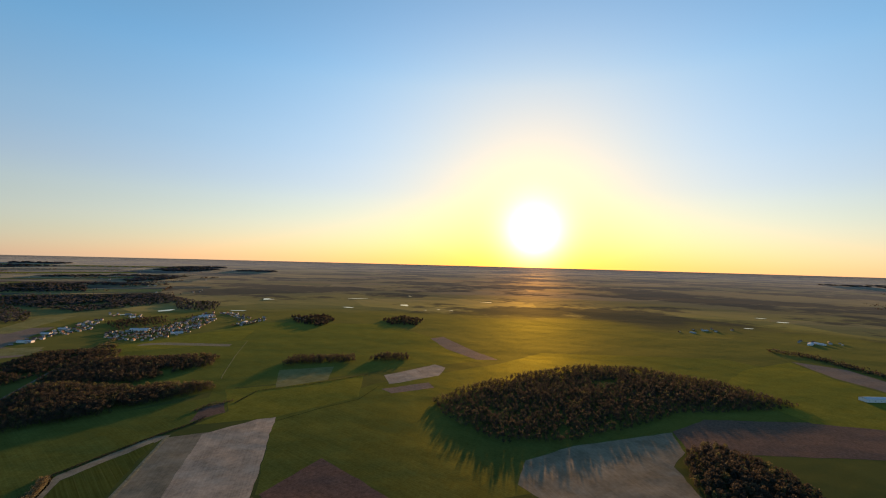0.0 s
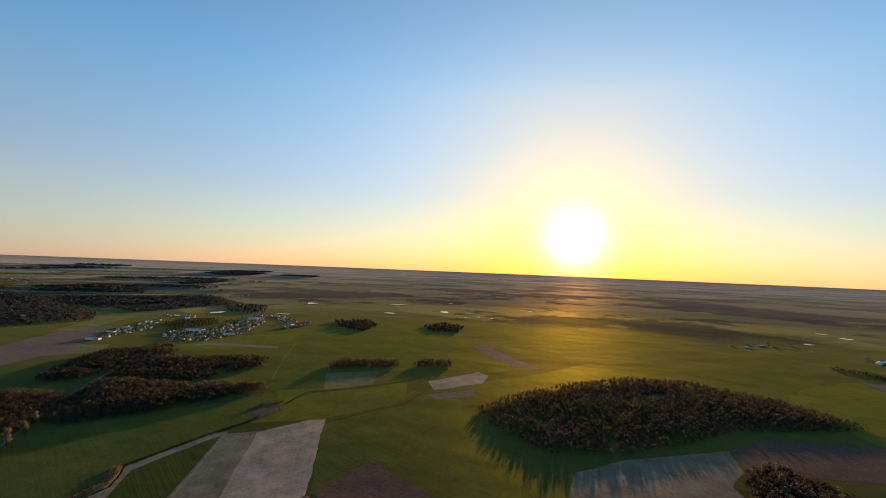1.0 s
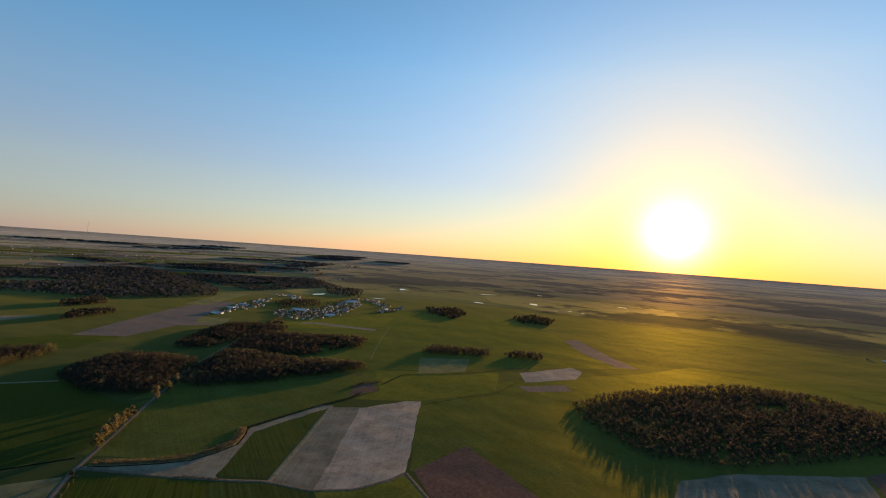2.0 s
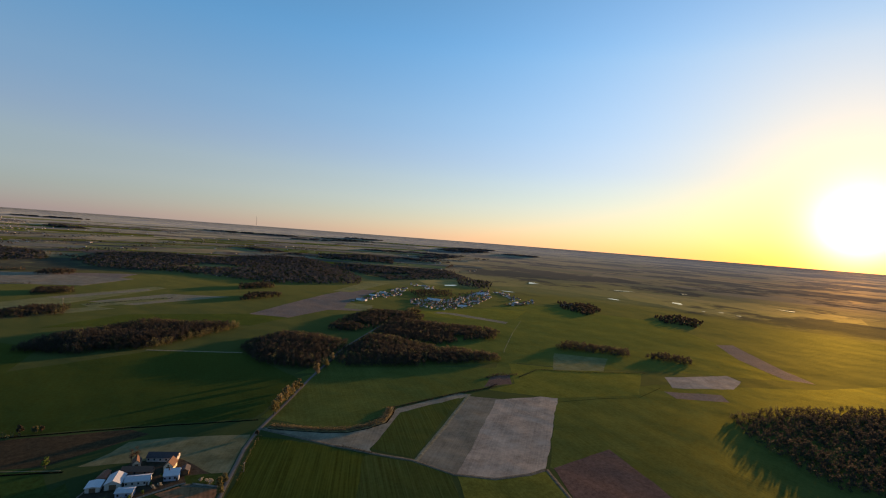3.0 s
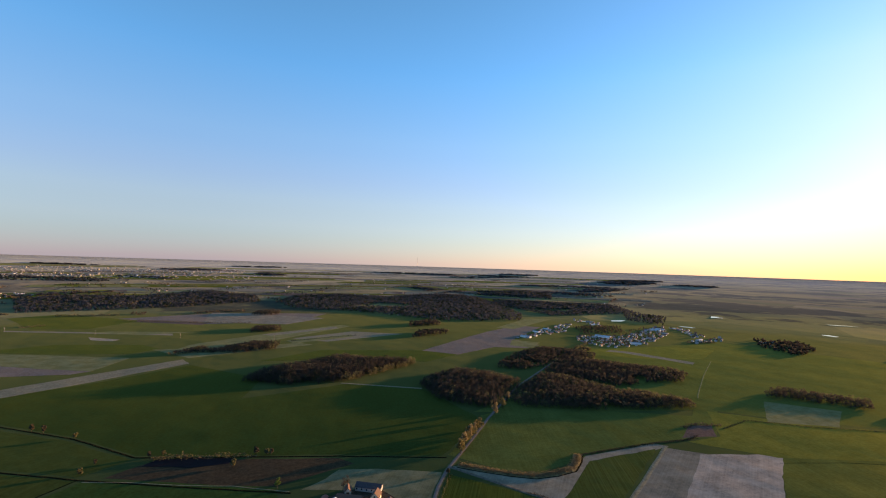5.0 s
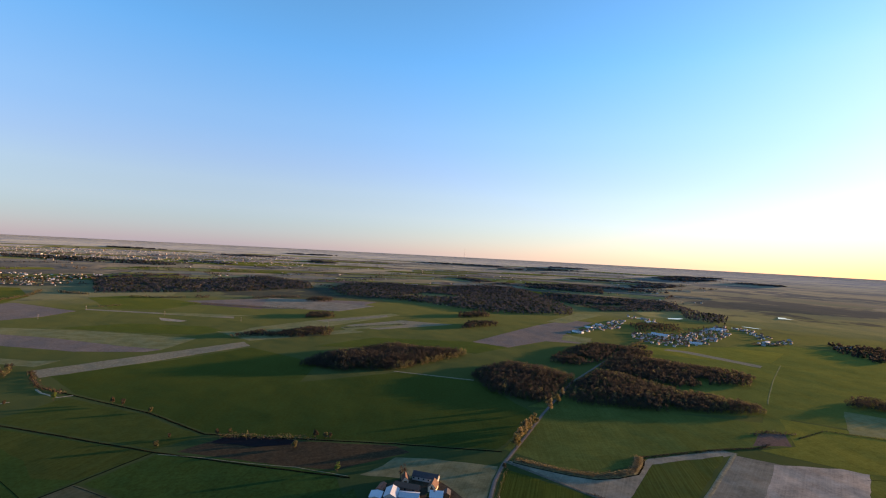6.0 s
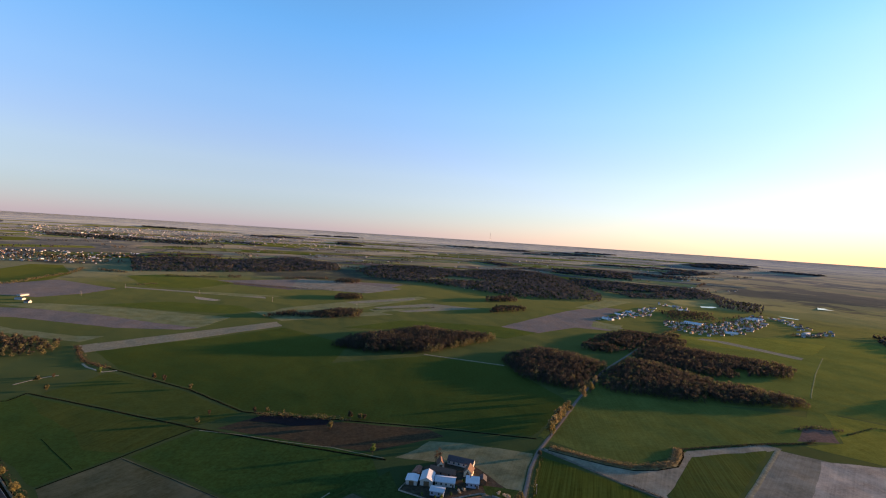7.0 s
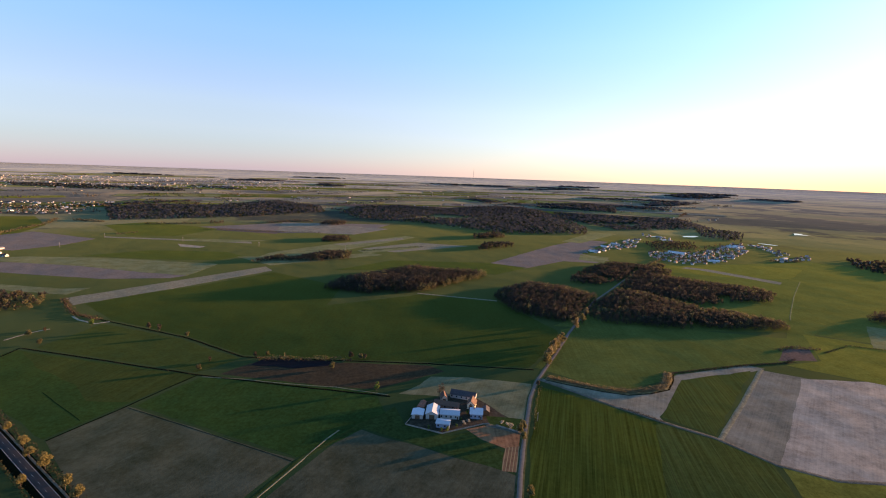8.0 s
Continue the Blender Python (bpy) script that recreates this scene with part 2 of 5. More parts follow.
def ground_mat():
    """Meadow round the flight, and past it the patchwork of far fields, in true map metres."""
    m, t, p = shader("farmland")
    uv = t.nodes.new("ShaderNodeUVMap")
    uv.uv_map = "plan"
    k = t.nodes.new("ShaderNodeVectorMath")
    k.operation = 'SCALE'
    k.inputs["Scale"].default_value = 10000.0
    t.links.new(uv.outputs[0], k.inputs[0])
    vec = k.outputs[0]
    meadow = mixer(t, ramp(t, noise_tex(t, vec, 0.012, 6.0, 0.65), 0.3, 0.7), (0.005, 0.024, 0.010), (0.012, 0.041, 0.017))
    meadow = mixer(t, 0.4, meadow, mixer(t, ramp(t, noise_tex(t, vec, 0.4, 6.0, 0.75), 0.3, 0.7), (0.006, 0.022, 0.010), (0.022, 0.056, 0.024)))
    v = t.nodes.new("ShaderNodeTexVoronoi")
    v.inputs["Scale"].default_value = 1 / 330.0
    wob = t.nodes.new("ShaderNodeMapping")
    wob.inputs["Rotation"].default_value = (0, 0, 0.5)
    wob.inputs["Scale"].default_value = (1.0, 0.55, 1)
    t.links.new(vec, wob.inputs["Vector"])
    t.links.new(wob.outputs[0], v.inputs["Vector"])
    v.inputs["Randomness"].default_value = 0.85
    sep = t.nodes.new("ShaderNodeSeparateColor")
    t.links.new(v.outputs["Color"], sep.inputs[0])
    cr = t.nodes.new("ShaderNodeValToRGB")
    cr.color_ramp.interpolation = 'CONSTANT'
    stops = [(0.0, (0.032, 0.070, 0.026)), (0.22, (0.055, 0.082, 0.040)), (0.36, (0.13, 0.12, 0.10)), (0.45, (0.030, 0.075, 0.026)),
             (0.60, (0.022, 0.026, 0.024)), (0.74, (0.075, 0.092, 0.058)), (0.86, (0.17, 0.15, 0.135)), (0.93, (0.042, 0.080, 0.034))]
    while len(cr.color_ramp.elements) < len(stops):
        cr.color_ramp.elements.new(0.5)
    for e, (pos, c) in zip(cr.color_ramp.elements, stops):
        e.position, e.color = pos, (*c, 1)
    t.links.new(sep.outputs[0], cr.inputs[0])
    wood = ramp(t, noise_tex(t, vec, 1 / 1100.0, 6.0, 0.7), 0.49, 0.53)
    v2 = t.nodes.new("ShaderNodeTexVoronoi")
    v2.inputs["Scale"].default_value = 1 / 1300.0
    t.links.new(wob.outputs[0], v2.inputs["Vector"])
    sep2 = t.nodes.new("ShaderNodeSeparateColor")
    t.links.new(v2.outputs["Color"], sep2.inputs[0])
    tracts = t.nodes.new("ShaderNodeValToRGB")
    tracts.color_ramp.interpolation = 'CONSTANT'
    wide = [(0.0, (0.024, 0.062, 0.022)), (0.2, (0.062, 0.080, 0.042)), (0.38, (0.034, 0.074, 0.028)), (0.55, (0.018, 0.021, 0.019)), (0.7, (0.11, 0.105, 0.085)), (0.82, (0.045, 0.080, 0.034))]
    while len(tracts.color_ramp.elements) < len(wide):
        tracts.color_ramp.elements.new(0.5)
    for e, (pos, c) in zip(tracts.color_ramp.elements, wide):
        e.position, e.color = pos, (*c, 1)
    t.links.new(sep2.outputs[0], tracts.inputs[0])
    patch = mixer(t, 0.55, cr.outputs[0], tracts.outputs[0])
    patch = mixer(t, wood, patch, (0.018, 0.020, 0.019))
    patch = mixer(t, 0.35, patch, mixer(t, noise_tex(t, vec, 0.03, 5.0, 0.7), (0.015, 0.026, 0.014), (0.095, 0.115, 0.075)))
    ln = t.nodes.new("ShaderNodeVectorMath")
    ln.operation = 'LENGTH'
    t.links.new(vec, ln.inputs[0])
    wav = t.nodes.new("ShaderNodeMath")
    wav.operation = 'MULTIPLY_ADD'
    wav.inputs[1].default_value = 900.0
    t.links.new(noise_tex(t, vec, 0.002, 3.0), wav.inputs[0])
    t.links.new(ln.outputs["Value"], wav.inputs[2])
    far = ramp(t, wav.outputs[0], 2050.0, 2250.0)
    t.links.new(mixer(t, far, meadow, patch), p.inputs["Base Color"])
    gloss = t.nodes.new("ShaderNodeMapRange")
    gloss.inputs["To Min"].default_value, gloss.inputs["To Max"].default_value = 0.19, 0.19
    gloss.inputs["From Min"].default_value, gloss.inputs["From Max"].default_value = 1900.0, 5000.0
    t.links.new(wav.outputs[0], gloss.inputs["Value"])
    # the haze gloss is thinner over woods, and differs from field to field
    bare = t.nodes.new("ShaderNodeMath")
    bare.operation = 'MULTIPLY_ADD'
    bare.inputs[1].default_value, bare.inputs[2].default_value = -0.7, 1.0
    t.links.new(wood, bare.inputs[0])
    plot = t.nodes.new("ShaderNodeMapRange")
    plot.inputs["To Min"].default_value, plot.inputs["To Max"].default_value = 0.55, 1.25
    t.links.new(sep.outputs[1], plot.inputs["Value"])
    shine = t.nodes.new("ShaderNodeMath")
    shine.operation = 'MULTIPLY'
    t.links.new(bare.outputs[0], shine.inputs[0])
    t.links.new(plot.outputs["Result"], shine.inputs[1])
    # bluish sheen that grows with distance, painting the far haze on the ground
    haze_sheen = t.nodes.new("ShaderNodeMapRange")
    haze_sheen.inputs["To Min"].default_value, haze_sheen.inputs["To Max"].default_value = 0.012, 0.22
    haze_sheen.inputs["From Min"].default_value, haze_sheen.inputs["From Max"].default_value = 2100.0, 13000.0
    t.links.new(wav.outputs[0], haze_sheen.inputs["Value"])
    swell = t.nodes.new("ShaderNodeMath")
    swell.operation = 'MULTIPLY_ADD'
    swell.inputs[1].default_value = 30.0
    t.links.new(noise_tex(t, vec, 0.008, 3.0, 0.5), swell.inputs[0])
    t.links.new(noise_tex(t, vec, 0.9, 4.0, 0.7), swell.inputs[2])
    add_bump(t, p, swell.outputs[0], 0.5, 0.22)
    level = t.nodes.new("ShaderNodeCombineXYZ")
    level.inputs["Z"].default_value = 1.0
    t.links.new(level.outputs[0], p.inputs["Normal"].links[0].from_node.inputs["Normal"])
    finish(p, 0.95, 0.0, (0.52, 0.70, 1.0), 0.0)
    cover = t.nodes.new("ShaderNodeMix")
    t.links.new(far, cover.inputs["Factor"])
    cover.inputs["A"].default_value = 1.0
    t.links.new(shine.outputs[0], cover.inputs["B"])
    lustre = t.nodes.new("ShaderNodeMath")
    lustre.operation = 'MULTIPLY'
    t.links.new(gloss.outputs["Result"], lustre.inputs[0])
    t.links.new(cover.outputs["Result"], lustre.inputs[1])
    # the gloss turns amber with distance, imitating the golden haze
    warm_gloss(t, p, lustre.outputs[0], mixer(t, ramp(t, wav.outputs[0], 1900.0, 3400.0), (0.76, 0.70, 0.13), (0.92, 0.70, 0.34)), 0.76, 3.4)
    t.links.new(haze_sheen.outputs["Result"], p.inputs["Sheen Weight"])
    return m


def water_mat():
    m, t, p = shader("still_water")
    p.inputs["Base Color"].default_value = (0.01, 0.014, 0.016, 1)
    add_bump(t, p, noise_tex(t, object_coord(t), 0.4, 3.0), 0.05, 0.02)
    finish(p, 0.06, spec=0.5)
    p.inputs["IOR"].default_value = 1.33
    return m


GRASS_DARK, GRASS_LIT = (0.004, 0.023, 0.007), (0.011, 0.043, 0.013)
M_GROUND = ground_mat()
M_WHEAT = field_mat("young_wheat", (0.017, 0.031, 0.006), (0.034, 0.050, 0.010), 60, 0.585, 8.5, (0.060, 0.085, 0.022), 0.6)
M_WHEAT_P = field_mat("even_young_wheat", (0.0013, 0.0166, 0.0054), (0.0057, 0.0313, 0.0103), 90, 0.3, 0, None, 0.12)
M_WHEAT_B = field_mat("young_wheat_rows", (0.0120, 0.0285, 0.0091), (0.0255, 0.0465, 0.0149), 30, 0.5, 6.0, (0.06, 0.08, 0.035), 0.5)
M_GRASS = field_mat("meadow_grass", GRASS_DARK, GRASS_LIT, 40, 0.45, 0, None, 0.13)
M_GRASS_B = field_mat("pasture_grass", (0.0090, 0.0240, 0.0079), (0.0225, 0.0420, 0.0139), 22, 1.0, 0, None, 0.2, 1.0, 0.5)
# yellowish grass, its colour lightened further for the sunward haze
M_GRASS_Y = field_mat("yellowish_haze_lightened_grass", (0.058, 0.068, 0.014), (0.095, 0.104, 0.024), 34, 0.4, 0, None, 0.13, 1.0, 0.5)
M_GREY = field_mat("grey_stubble", (0.022, 0.030, 0.017), (0.058, 0.062, 0.044), 60, 0.75, 0, None, 0.13, 1.0, 0.3)
M_GREYG = field_mat("grey_green_fallow", (0.088, 0.096, 0.056), (0.132, 0.134, 0.084), 40, 0.6, 0, None, 0.13, 1.0, 0.2)
M_DULL = field_mat("yellowish_rough_grass", (0.0090, 0.0225, 0.0072), (0.0240, 0.0390, 0.0125), 30, 0.45, 0, None, 0.3)
# meadow green raised in colour for the haze towards the sun
M_HAZED_MEADOW = field_mat("haze_lightened_meadow", (0.0221, 0.0442, 0.0141), (0.0476, 0.0748, 0.0239), 70, 0.4, 0, None, 0.2, 1.0, 0.5)
M_SOIL = field_mat("pale_dry_soil", (0.245, 0.20, 0.152), (0.340, 0.280, 0.215), 45, 1.0, 0, None, 0.13, 1.0, 0.25)
M_SOILD = field_mat("grey_harrowed_soil", (0.13, 0.12, 0.083), (0.19, 0.168, 0.125), 45, 1.0, 0, None, 0.16, 1.0, 0.25)
M_BROWN = field_mat("brown_ploughed_soil", (0.060, 0.036, 0.030), (0.105, 0.065, 0.055), 35, 0.3, 0, None, 0.13)
M_PINK = field_mat("pinkish_ploughed_soil", (0.105, 0.083, 0.070), (0.150, 0.120, 0.102), 60, 0.3, 0, None, 0.13)
M_TAN = field_mat("dry_tan_grass", (0.135, 0.125, 0.075), (0.19, 0.172, 0.11), 25, 0.5, 0, None, 0.13)
M_ROWS = field_mat("garden_rows", (0.10, 0.055, 0.030), (0.15, 0.085, 0.05), 10, 0.53, 2.1, (0.27, 0.205, 0.11), 0.2, 1.0, 0.3, 0.72)
M_EARTH = field_mat("reddish_garden_earth", (0.16, 0.072, 0.034), (0.25, 0.125, 0.065), 14, 0.3, 0, None, 0.2, 1.0, 0.25)
M_FALLOW = field_mat("pale_dry_fallow", (0.150, 0.138, 0.098), (0.205, 0.186, 0.136), 40, 0.75, 0, None, 0.15, 1.0, 0.2)
M_STRAWGRASS = field_mat("straw_grass_bank", (0.12, 0.11, 0.05), (0.20, 0.17, 0.085), 12, 0.4)
M_MARSH = field_mat("brown_reedy_marsh", (0.014, 0.011, 0.007), (0.042, 0.030, 0.016), 16, 0.4)
M_SAND = field_mat("bare_sand", (0.22, 0.18, 0.12), (0.32, 0.26, 0.18), 12, 0.4)
M_TRACK = field_mat("earth_track", (0.07, 0.066, 0.048), (0.12, 0.108, 0.082), 8, 0.4)
M_VERGE = field_mat("road_verge", (0.026, 0.04, 0.016), (0.06, 0.062, 0.034), 6, 0.4)
M_ASPHALT = plain_mat("grey_asphalt", (0.165, 0.15, 0.135), 0.85, 0.25, 0.4, 0.08)
M_ASPHALT_D = plain_mat("dark_asphalt", (0.036, 0.033, 0.033), 0.8, 0.25, 0.4, 0.08)
M_PAINT = plain_mat("road_paint", (0.30, 0.30, 0.29), 0.7)
M_WATER = water_mat()
M_MUD = plain_mat("wet_peat", (0.012, 0.010, 0.012), 0.85, 0.3, 0.2, 0.03)
M_DITCH = plain_mat("dark_ditch_mud", (0.007, 0.008, 0.004), 0.95, 0.3, 0.3, 0.0)
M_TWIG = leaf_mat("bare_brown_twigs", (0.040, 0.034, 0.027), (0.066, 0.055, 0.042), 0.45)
# budding trees; also lays the sunlit tone along wood edges
M_BUD_LIT = leaf_mat("budding_and_lit_edge_green", (0.08, 0.075, 0.035), (0.17, 0.155, 0.07), 0.4)
# paler, bluer twigs: the far haze is mixed into their colour
M_HAZED_TWIG = leaf_mat("hazed_far_twigs", (0.052, 0.055, 0.062), (0.078, 0.081, 0.088), 0.4)
M_PINE = leaf_mat("dark_pine", (0.012, 0.020, 0.009), (0.040, 0.050, 0.022), 0.1)
M_STRAW = leaf_mat("dry_straw_scrub", (0.15, 0.12, 0.06), (0.28, 0.225, 0.12), 0.45)
M_GOLD = leaf_mat("golden_blossom_leaves", (0.10, 0.085, 0.032), (0.22, 0.185, 0.07), 0.3)
M_RUST = leaf_mat("rusty_shrub", (0.05, 0.038, 0.022), (0.11, 0.085, 0.050), 0.15)
M_LIME = leaf_mat("fresh_willow_leaves", (0.06, 0.10, 0.02), (0.14, 0.20, 0.05), 0.35)
M_BLOSSOM = leaf_mat("white_blossom", (0.20, 0.19, 0.15), (0.42, 0.40, 0.35), 0.3)
M_BARK = plain_mat("bark", (0.07, 0.05, 0.035), 0.9, 0.35, 3.0)
M_REED = leaf_mat("ditch_reeds", (0.012, 0.013, 0.006), (0.030, 0.030, 0.013), 0.0)
M_TIN = plain_mat("pale_metal_roof", (0.42, 0.45, 0.50), 0.5, 0.12, 0.8, 0.5)
M_TINW = plain_mat("white_render", (0.70, 0.70, 0.70), 0.8, 0.12, 0.8)
M_BLUE = plain_mat("blue_grey_wall", (0.22, 0.27, 0.36), 0.7, 0.15, 0.8)
M_TILE = plain_mat("brown_roof_tiles", (0.13, 0.065, 0.045), 0.8, 0.3, 1.5)
M_DARKROOF = plain_mat("dark_roofing_felt", (0.05, 0.045, 0.05), 0.8, 0.3, 1.0)
M_GREYROOF = plain_mat("grey_roof_sheets", (0.22, 0.22, 0.23), 0.6, 0.25, 1.0)
M_REDROOF = plain_mat("red_roof_tiles", (0.26, 0.085, 0.05), 0.75, 0.25, 1.2)
M_BRICK = plain_mat("old_red_brick", (0.27, 0.13, 0.09), 0.9, 0.25, 2.0)
M_CREAM = plain_mat("cream_render", (0.55, 0.46, 0.34), 0.85, 0.12, 1.0)
M_FARWALL = plain_mat("weathered_render", (0.50, 0.49, 0.48), 0.85, 0.15, 1.0)
M_GREYW = plain_mat("grey_render", (0.42, 0.41, 0.40), 0.85, 0.15, 1.0)
M_GLASS = plain_mat("dark_window_glass", (0.02, 0.025, 0.03), 0.08, 0.1, 1.0, 0.6)
M_WOODDOOR = plain_mat("brown_door_boards", (0.12, 0.07, 0.04), 0.8, 0.3, 3.0)
M_CONC = plain_mat("pale_concrete", (0.22, 0.21, 0.19), 0.9, 0.18, 1.0)
M_STEEL = plain_mat("galvanised_steel", (0.35, 0.36, 0.37), 0.5, 0.15, 2.0, 0.5)
M_YARD = field_mat("trodden_yard", (0.022, 0.018, 0.012), (0.055, 0.043, 0.030), 8, 0.4)
M_LAWN = field_mat("farm_lawn", (0.0090, 0.0270, 0.0089), (0.0195, 0.0435, 0.0144), 18, 0.4)


# ---- mesh helpers ----
def part(name, bm, material, parent=None, label=""):
    me = bpy.data.meshes.new(name)
    bm.to_mesh(me)
    bm.free()
    me.materials.append(material)
    ob = new(name, me)
    ob.parent = parent
    if label:
        ob["label"] = label
    return ob


def array_mesh(name, verts, quads, mats, index=None):
    """A mesh from arrays of corners and four-sided faces."""
    me = bpy.data.meshes.new(name)
    n, q = len(verts), len(quads)
    me.vertices.add(n)
    me.vertices.foreach_set("co", np.asarray(verts, np.float32).ravel())
    me.loops.add(q * 4)
    me.loops.foreach_set("vertex_index", np.asarray(quads, np.int32).ravel())
    me.polygons.add(q)
    me.polygons.foreach_set("loop_start", np.arange(0, q * 4, 4, dtype=np.int32))
    for m in mats:
        me.materials.append(m)
    if index is not None:
        me.polygons.foreach_set("material_index", np.asarray(index, np.int32))
    me.update(calc_edges=True)
    return me


def wavy(points, closed=True, step=9.0, amount=0.9, seed=0):
    """A worn outline through the corners."""
    out, n = [], len(points)
    for i in range(n if closed else n - 1):
        a, b = Vector(points[i]), Vector(points[(i + 1) % n])
        count = max(1, int((b - a).length / step))
        for j in range(count):
            v = a.lerp(b, j / count)
            shift = noise.noise_vector((v.x * 0.06, v.y * 0.06, seed * 3.1)) * amount
            out.append((v.x + shift.x, v.y + shift.y))
    if not closed:
        out.append(tuple(points[-1]))
    return out


level = [0.01]


def slab(name, points, material, label, category, thick=None, amount=1.8, kind="structure"):
    """A field or yard: a low slab with an uneven edge, each a little above the last."""
    level[0] += 0.001
    top = level[0] if thick is None else thick
    line = wavy(points, True, 9.0, amount, len(points) + points[0][0])
    line = [(*land(x, y)[:2], land(x, y)[2] + top) for x, y in line]
    bm = bmesh.new()
    vs = [bm.verts.new(v) for v in line]
    f = bm.faces.new(vs)
    f.normal_update()
    if f.normal.z < 0:
        f.normal_flip()
    bmesh.ops.extrude_face_region(bm, geom=[f])
    for v in vs:
        v.co.z -= top + 0.05
    bmesh.ops.recalc_face_normals(bm, faces=bm.faces)
    bmesh.ops.triangulate(bm, faces=[x for x in bm.faces if len(x.verts) > 4])
    ob = part(name, bm, material)
    return tagged(ob, label, category, kind=kind)


def ribbon(name, points, width, material, label, category, top=0.12, parent=None, step=8.0, amount=0.4, crown=0.0, kind="structure"):
    """A strip of road, track or bank along a line."""
    top, flank = top * 0.55, min(0.5, width * 0.25)
    line = [Vector((*p, 0)) for p in wavy(points, False, step, amount, 5)]
    verts, quads = [], []
    for i, v in enumerate(line):
        d = (line[min(i + 1, len(line) - 1)] - line[max(i - 1, 0)]).normalized()
        side = Vector((-d.y, d.x, 0))
        w = width * (1 + 0.12 * noise.noise((v.x * 0.1, v.y * 0.1, 2.0))) / 2
        for off, z in ((w + flank, -0.02), (w, top), (0, top + crown * (1 + noise.noise((v.x * 0.3, v.y * 0.3, 7.0)))), (-w, top), (-w - flank, -0.02)):
            q = v + side * off
            verts.append((q.x, q.y, z))
        if i:
            b = 5 * i
            quads += [(b - 5 + j, b + j, b + j + 1, b - 4 + j) for j in range(4)]
    ob = new(name, array_mesh(name, verts, quads, [material]))
    ob.parent = parent
    if parent is None:
        tagged(ob, label, category, kind=kind)
    elif label:
        ob["label"] = label
    return ob


def inside(points, x, y):
    hit = False
    for (x1, y1), (x2, y2) in zip(points, points[1:] + points[:1]):
        if (y1 > y) != (y2 > y) and x < (x2 - x1) * (y - y1) / (y2 - y1) + x1:
            hit = not hit
    return hit


# ---- trees ----
def leaf_cloud(rng, count, size, height, spread, low=0.3, lumps=7):
    """Small leaf clumps gathered in uneven lumps: corners of four-sided leaves in the crown of one tree."""
    cen = []
    for _ in range(lumps):
        a, r = rng.uniform(0, 2 * math.pi), spread * rng.uniform(0.15, 0.75)
        h = rng.uniform(low + 0.12, 0.88)
        cen.append((r * math.cos(a) * (1.25 - h * 0.8), r * math.sin(a) * (1.25 - h * 0.8), height * h, spread * rng.uniform(0.35, 0.6)))
    verts = []
    for i in range(count):
        cx, cy, cz, cr = cen[i % lumps]
        d = rng.normal(size=3)
        d /= np.linalg.norm(d)
        c = np.array((cx, cy, cz)) + d * cr * rng.uniform(0.45, 1.0) * np.array((1, 1, 0.85))
        c[2] = max(c[2], height * low * 0.6)
        u = rng.normal(size=3)
        u /= np.linalg.norm(u)
        w = np.cross(u, rng.normal(size=3))
        w /= np.linalg.norm(w)
        s = size * rng.uniform(0.6, 1.3)
        verts += [c + u * s * 0.6, c + w * s * 0.42, c - u * s * 0.55, c - w * s * 0.45]
    return np.array(verts)


def stem(height, r0, r1, base=(0, 0, 0), top=None, sides=5):
    top = top or (base[0], base[1], base[2] + height)
    a, b = Vector(base), Vector(top)
    turn = (b - a).to_track_quat('Z', 'Y').to_matrix()
    verts = []
    for c, r in ((a, r0), (a.lerp(b, 0.5), (r0 + r1) / 2), (b, r1)):
        for k in range(sides):
            th = 2 * math.pi * k / sides
            verts.append(c + turn @ Vector((r * math.cos(th), r * math.sin(th), 0)))
    quads = [(j * sides + k, j * sides + (k + 1) % sides, (j + 1) * sides + (k + 1) % sides, (j + 1) * sides + k) for j in range(2) for k in range(sides)]
    return np.array(verts), np.array(quads)


def line_distance(points, x, y):
    """How far a place lies from a line of points."""
    best = 1e9
    for (x1, y1), (x2, y2) in zip(points, points[1:]):
        dx, dy = x2 - x1, y2 - y1
        f = min(1.0, max(0.0, ((x - x1) * dx + (y - y1) * dy) / (dx * dx + dy * dy)))
        best = min(best, math.hypot(x - x1 - f * dx, y - y1 - f * dy))
    return best


